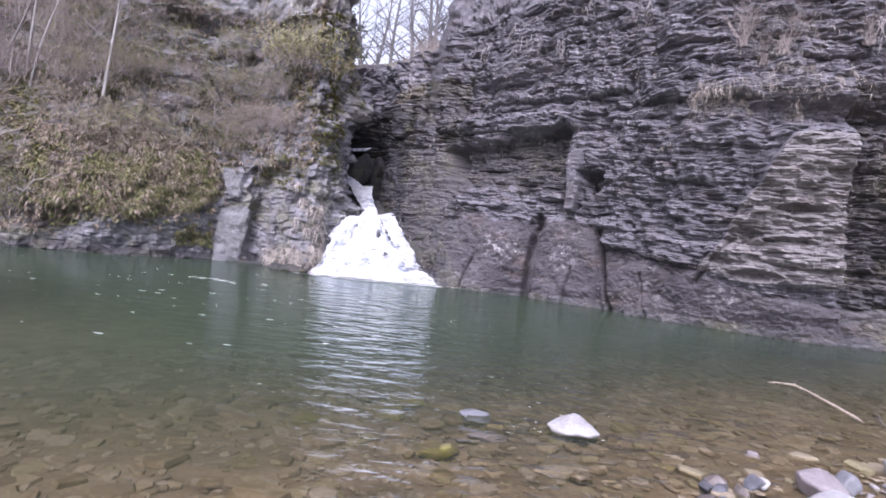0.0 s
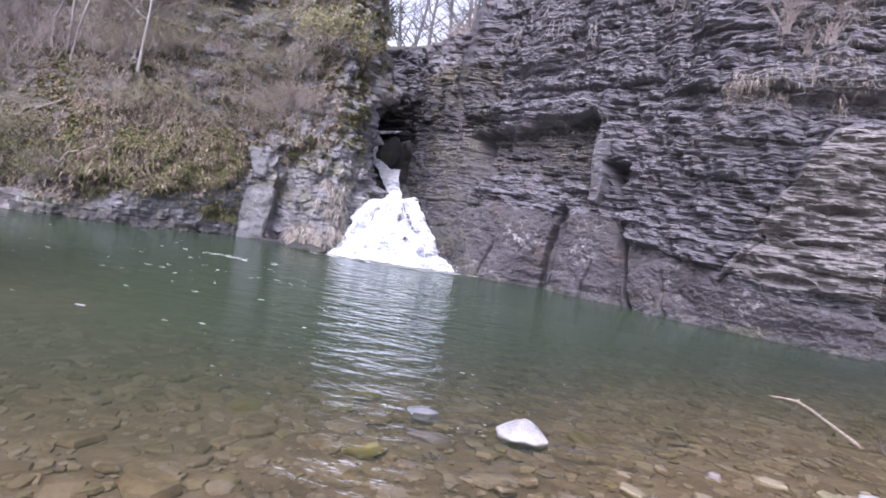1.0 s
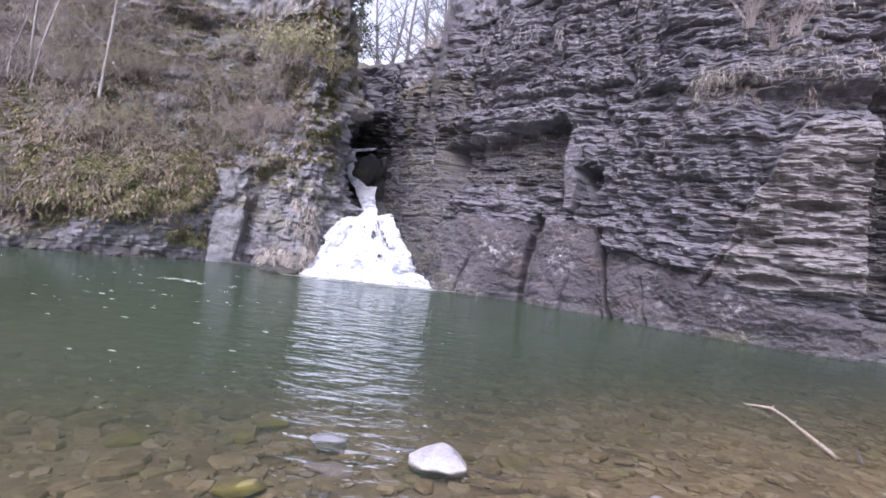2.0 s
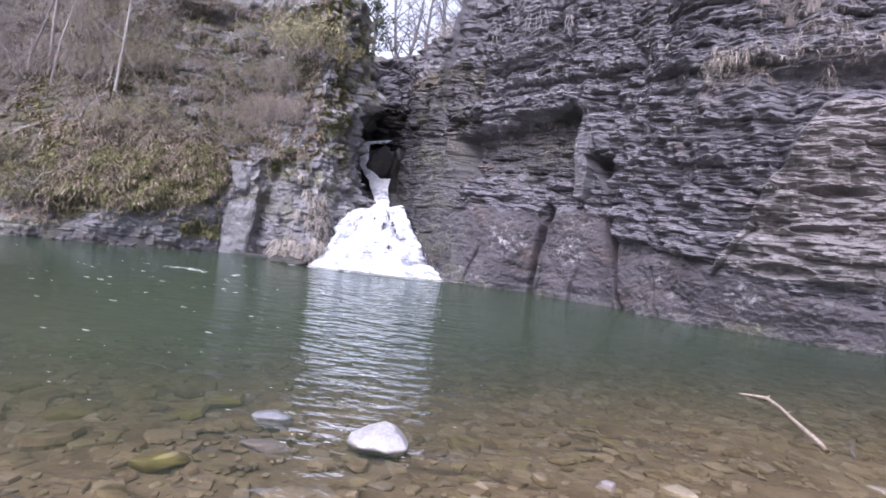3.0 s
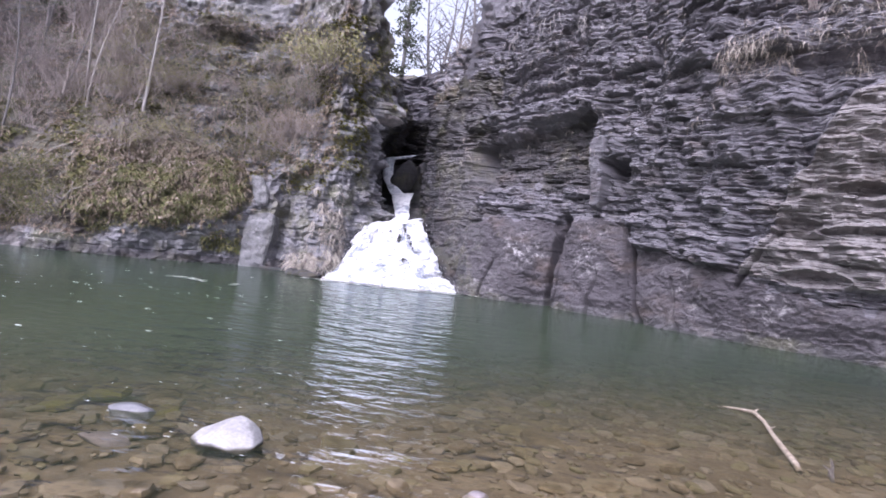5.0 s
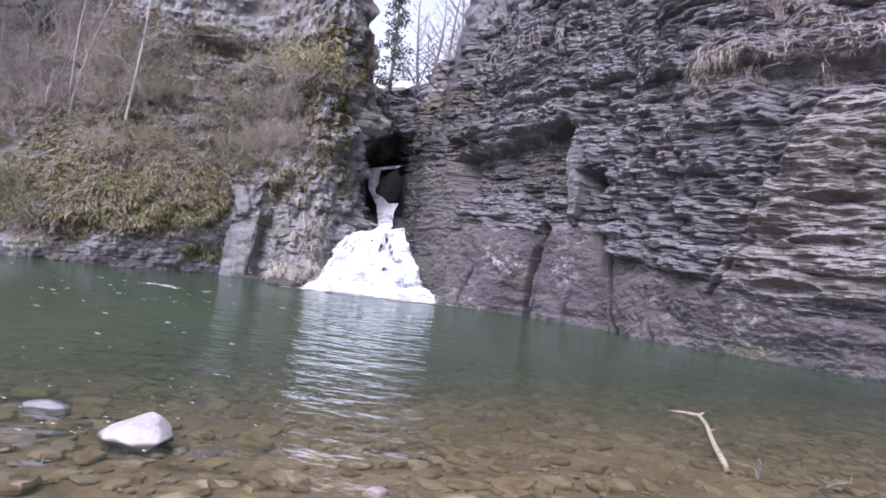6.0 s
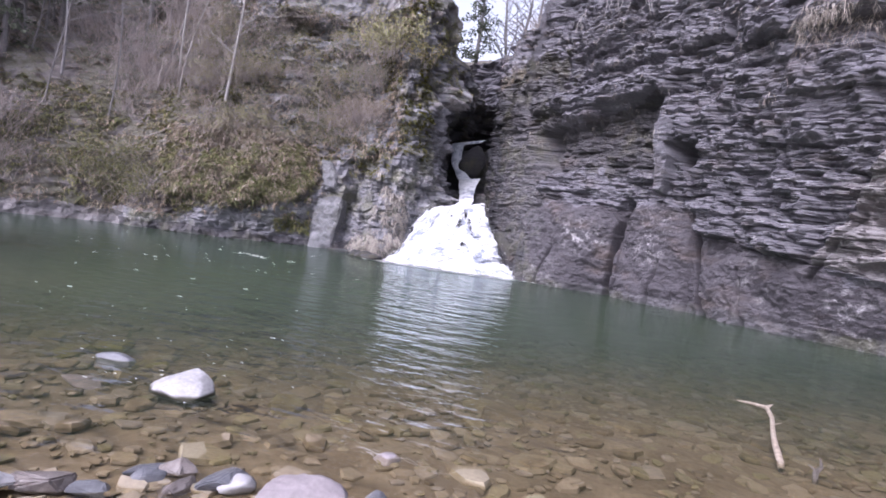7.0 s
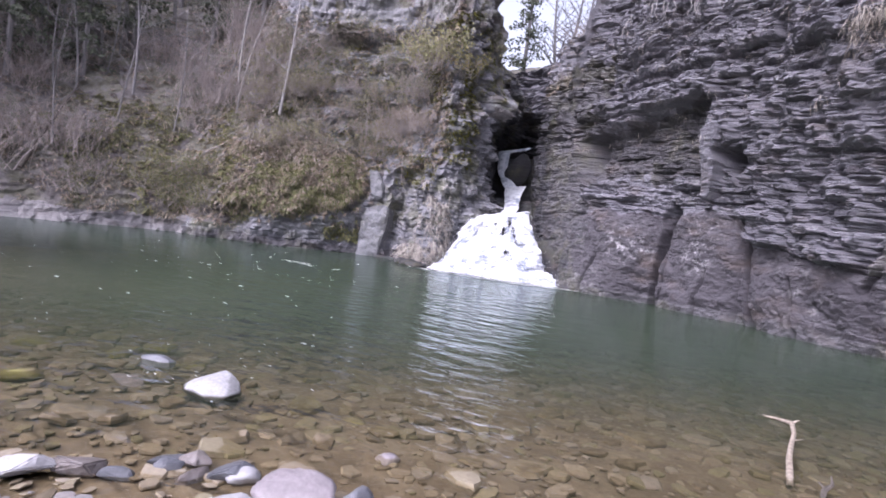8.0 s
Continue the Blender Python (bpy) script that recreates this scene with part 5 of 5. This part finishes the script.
# trees over the slot, against the sky
for k, (x, y, h) in enumerate([(-2.6, 33, 8), (-3.6, 34, 9), (-1.6, 32, 7), (-4.6, 36, 9), (-2.0, 36, 8), (-5.6, 34.5, 7), (-0.6, 33, 8), (-3.1, 38, 10), (-6.8, 37, 9), (-0.9, 29.5, 5)]):
    bare_tree("tree", (x, y, 9.8 + 0.06 * (y - 30)), h + 1, 0.15, (0.06 * math.sin(3 * k), 0.02), 120 + k, "bare tree on the brink above the slot", BARK, 0.32, 0.12, 22)
hemlock("hemlock", (-6.9, 31.5, 10.2), 7, 140)
for k, s in enumerate([8.2, 9.4, 10.6, 11.6, 12.4, 13.2, 13.9, 14.5, 15.1, 15.7]):
    i = int(np.searchsorted(EAST[0], s))
    shrub("shrub", Vector((EAST[1][560, i], EAST[2][560, i], EAST[3][560, i])), 0.8, 0.7, 36, 150 + k, "rusty bare brush along the brink above the slot", FERN_BROWN, 0.022, 260, foot_spread=0.4)

# roots and twigs trailing down the eastern cliff
for k, (s, z) in enumerate([(20.9, 9.6), (21.3, 9.0), (25.6, 9.3), (19.2, 9.2), (24.0, 9.8), (22.8, 8.6), (30.8, 8.2)]):
    rng = random.Random(160 + k)
    root = tagged(new("hanging_root"), "pale bare roots trailing down the cliff", "root", "roots on the cliff")
    for q in range(5):
        p, path = spot(EAST, s + rng.uniform(-0.3, 0.3), z, 0.12), []
        for j in range(6):
            path.append(p.copy())
            p = p + Vector((rng.uniform(-0.10, 0.10), rng.uniform(-0.06, 0.02), -rng.uniform(0.08, 0.22)))
        link("root", *tube(path, [0.014, 0.012, 0.010, 0.008, 0.005, 0.003], 4, 0.1, k), PALE_BARK, root)
# ================= pale slab beside the mound, boulder in the slot =================
def pale_slab(outline, thick, m, label):
    bm = bmesh.new()
    face = bm.faces.new([bm.verts.new((x, 0, z)) for x, z in outline])
    grown = bmesh.ops.extrude_face_region(bm, geom=[face])
    for v in grown["geom"]:
        if isinstance(v, bmesh.types.BMVert):
            v.co.y += thick
    bmesh.ops.recalc_face_normals(bm, faces=bm.faces)
    bmesh.ops.bevel(bm, geom=list(bm.edges), offset=0.05, segments=2, affect="EDGES")
    bmesh.ops.triangulate(bm, faces=bm.faces)
    for _ in range(4):
        bmesh.ops.subdivide_edges(bm, edges=[e for e in bm.edges if e.calc_length() > 0.08], cuts=1)
        bmesh.ops.triangulate(bm, faces=bm.faces)
    for v in bm.verts:
        v.co += Vector((0, 1, 0)) * (0.22 * noise.noise(v.co * 1.3) + 0.09 * noise.noise(v.co * 4) + 0.04 * noise.noise(v.co * 11))
    me = bpy.data.meshes.new("slab")
    bm.to_mesh(me)
    bm.free()
    me.materials.append(PALE_ROCK)
    tagged(new("slab", me), label, "rock").matrix_world = m


pale_slab([(-0.50, -0.4), (0.40, -0.4), (0.44, 0.5), (0.52, 1.2), (0.58, 1.95), (0.30, 2.08), (-0.46, 1.88), (-0.52, 1.0)], 0.8, pose(-7.72, 19.95, 0, -6, 0, 12), "pale lichened rock slab standing at the foot of the bank")
pale_slab([(0.1, 0.0), (0.45, 0.1), (0.40, 0.6), (0.0, 1.2), (-0.42, 1.2), (-0.2, 0.5)], 0.7, pose(-8.0, 20.15, 2.25, -14, 0, 12), "smaller pale rock facet above the slab")

me = boulder_mesh("chockstone", (0.62, 0.45, 0.86), 9, WET_ROCK, 8, 4, 0.08)
ob = tagged(new("chockstone", me), "black wet boulder splitting the upper fall", "rock")
ob.matrix_world = pose(-4.38, 26.2, 4.50, 8, 0, 10)
me = boulder_mesh("chockstone", (0.3, 0.4, 0.5), 12, WET_ROCK, 8, 4, 0.08)
ob = tagged(new("chockstone", me), "black wet boulder beside the upper fall", "rock")
ob.matrix_world = pose(-3.45, 26.1, 4.7, 0, 0, 40)
me = angular_mesh("ledge_block", (0.85, 0.6, 0.42), 77, TAN_SHALE, 16)
ob = tagged(new("ledge_block", me), "tan block of rock jutting from the wall of the slot", "rock")
ob.matrix_world = pose(-4.40, 22.95, 6.38, 0, 4, 15)
for k, (x, y, sx, sz) in enumerate([(-5.15, 19.05, 0.5, 0.24), (-4.85, 18.85, 0.35, 0.15), (-5.7, 19.3, 0.4, 0.15)]):
    me = boulder_mesh("foot_rock", (sx, 0.4, sz), 30 + k, WET_ROCK, 8, 3, 0.08)
    ob = tagged(new("foot_rock", me), "dark wet rock at the foot of the waterfall", "rock", "rocks at the foot of the fall")
    ob.matrix_world = pose(x, y, 0.05, 0, 0, 20 * k)

# ================= spray and foam =================
FROTH, fn, fl, fb = material("froth", 0.7)
fb.inputs["Base Color"].default_value = (0.78, 0.79, 0.78, 1)
rng = np.random.default_rng(5)
n = 1300
u, v = rng.uniform(-0.03, 1.03, n), rng.uniform(0, 1, n) ** 0.8
rim = [np.interp(v * 4, range(5), FAN[:, c]) for c in range(6)]
cx = rim[0] * (1 - u) + rim[3] * u
cy = rim[1] * (1 - u) + rim[4] * u - 0.65 * (4 * np.clip(u * (1 - u), 0, 1)) ** 0.6 - 0.05 + rng.normal(0, 0.10, n)
cz = rim[2] * (1 - u) + rim[5] * u + np.abs(rng.normal(0, 0.09, n)) + 0.04
s = rng.uniform(0.004, 0.015, n)
octa = np.array([(1, 0, 0), (0, 1, 0), (-1, 0, 0), (0, -1, 0), (0, 0, 1), (0, 0, -1)], float)
verts = (np.stack([cx, cy, cz], -1)[:, None] + octa * s[:, None, None]).reshape(-1, 3)
tri = np.array([(0, 1, 4), (1, 2, 4), (2, 3, 4), (3, 0, 4), (1, 0, 5), (2, 1, 5), (3, 2, 5), (0, 3, 5)])
faces = (np.arange(n)[:, None, None] * 6 + tri).reshape(-1, 3)
link("spray", verts.tolist(), faces.tolist(), FROTH, None, "white drops and spray flying off the fall", "spray", "stuff")


def flakes(name, xs, ys, sizes, label, category, height=0.006):
    """Flat ragged flecks of froth lying on the water."""
    verts, faces = [], []
    r = random.Random(3)
    for x, y, q in zip(xs, ys, sizes):
        o = len(verts)
        k = 7
        for j in range(k):
            a = 2 * math.pi * j / k
            d = q * r.uniform(0.5, 1.2)
            verts.append((x + math.cos(a) * d * 2.2, y + math.sin(a) * d * 0.5, height))
        faces.append(tuple(range(o, o + k)))
    return link(name, verts, faces, FROTH, None, label, category, "stuff")


m = 170
fx = rng.normal(-4.0, 2.6, m)
flakes("foam_flecks", fx, np.clip(rng.normal(11.5, 2.6, m), 7.0, 17.0), 0.006 + 0.034 * rng.random(m) ** 2.5, "small white foam flecks drifting on the pool", "foam")
m = 30
flakes("drifting_froth", rng.normal(-5.37, 0.5, m), rng.normal(13.98, 0.12, m), rng.uniform(0.01, 0.06, m), "streak of white froth drifting from the fall", "foam")
m = 60
flakes("foam_bubbles", rng.uniform(-2.5, 2.0, m), rng.uniform(5.0, 7.5, m), rng.uniform(0.004, 0.012, m), "tiny foam bubbles near the shallows", "foam")
m = 420
t = rng.uniform(0, 1, m)
flakes("fall_foam", -4.9 + 5.8 * t + rng.normal(0, 0.1, m), 18.95 + 1.4 * t - 0.8 * (4 * t * (1 - t)) ** 0.6 - np.abs(rng.normal(0, 0.22, m)), rng.uniform(0.03, 0.12, m), "white foam where the fall meets the pool", "foam")

# ================= stones of the pool bed, piece by piece =================
ground = bpy.data.objects["ground"]
SLABS = [slab_mesh("stone", 500 + k, BED_STONE, 5 + k % 5, 0.16 + 0.03 * (k % 4)) for k in range(14)]
rng = random.Random(21)
done = 0
while done < 300:
    x = rng.uniform(-4.0, 7.5)
    d = rng.uniform(0.9, 4.4)
    y = shore(x) + d * 1.21
    w = rng.uniform(0.10, 0.26) * (1.7 if rng.random() < 0.12 else 1.0)
    ob = new("stone", SLABS[done % 14])
    ob.parent = ground
    lie(ob, x, y, bed_height(x, y) + 0.012 + 0.015 * rng.random(), rng.uniform(0, 360), (rng.gauss(0, 5), rng.gauss(0, 5)), (w, w * rng.uniform(0.7, 1.1), w))
    done += 1

# the countless rest: gravel and stones of the bed and of the bar
protos = []
for me in SLABS:
    protos.append((np.array([v.co[:] for v in me.vertices]), [tuple(f.vertices) for f in me.polygons]))


def strew(name, count, x0, x1, d0, d1, w0, w1, mat, label, seed, lift=0.008):
    r = random.Random(seed)
    verts, faces, total = [], [], 0
    for _ in range(count):
        pv, pf = r.choice(protos)
        x, d = r.uniform(x0, x1), r.uniform(d0, d1)
        y = shore(x) + d * 1.21
        w = r.uniform(w0, w1) * (1 if r.random() < 0.85 else 1.6)
        m = Euler((r.gauss(0, 0.1), r.gauss(0, 0.1), r.uniform(0, 6.28))).to_matrix()
        v = (pv * (w, w * r.uniform(0.7, 1.2), w)) @ np.array(m).T + (x, y, bed_height(x, y) + lift)
        verts.append(v)
        faces += [tuple(i + total for i in f) for f in pf]
        total += len(v)
    return link(name, np.concatenate(verts).tolist(), faces, mat, None, label, "stones", "stuff")


def gravel_material(name, *tones):
    m, n, l, b = material(name, 0.8)
    geo = n.new("ShaderNodeNewGeometry")
    c = ramp(n, l, geo.outputs["Random Per Island"], *[(k / (len(tones) - 1), c) for k, c in enumerate(tones)])
    fine = noise_node(n, l, 34, 6, 0.7)
    c = mix(n, l, 0.7, c, ramp(n, l, fine, (0.3, (0.55,) * 3), (0.7, (1.0,) * 3)), "MULTIPLY")
    l.new(c, b.inputs["Base Color"])
    bump(n, l, fine, b, 0.5, 0.01)
    return m


BED_GRAVEL = gravel_material("bed_gravel", (0.125, 0.100, 0.066), (0.20, 0.163, 0.112), (0.25, 0.207, 0.148), (0.195, 0.174, 0.10), (0.28, 0.236, 0.175), (0.235, 0.207, 0.17))
BAR_GRAVEL = gravel_material("bar_gravel", (0.12, 0.11, 0.105), (0.20, 0.185, 0.18), (0.28, 0.265, 0.265), (0.18, 0.155, 0.14), (0.33, 0.31, 0.315))
strew("bed_stones", 3600, -6, 9, 0.2, 7.5, 0.06, 0.22, BED_GRAVEL, "flat brown stones lying close on the pool bed", 31)
strew("bed_gravel", 3800, -5, 8, 0.0, 3.6, 0.025, 0.08, BED_GRAVEL, "brown gravel between the stones of the bed", 32)
strew("bar_stones", 1500, -6, 9, -2.6, -0.05, 0.05, 0.16, BAR_GRAVEL, "pale grey stones of the dry gravel bar", 33, 0.015)
strew("bar_gravel", 1800, 0, 7, -1.4, 0.1, 0.02, 0.07, BAR_GRAVEL, "pale gravel at the water's edge", 34, 0.01)
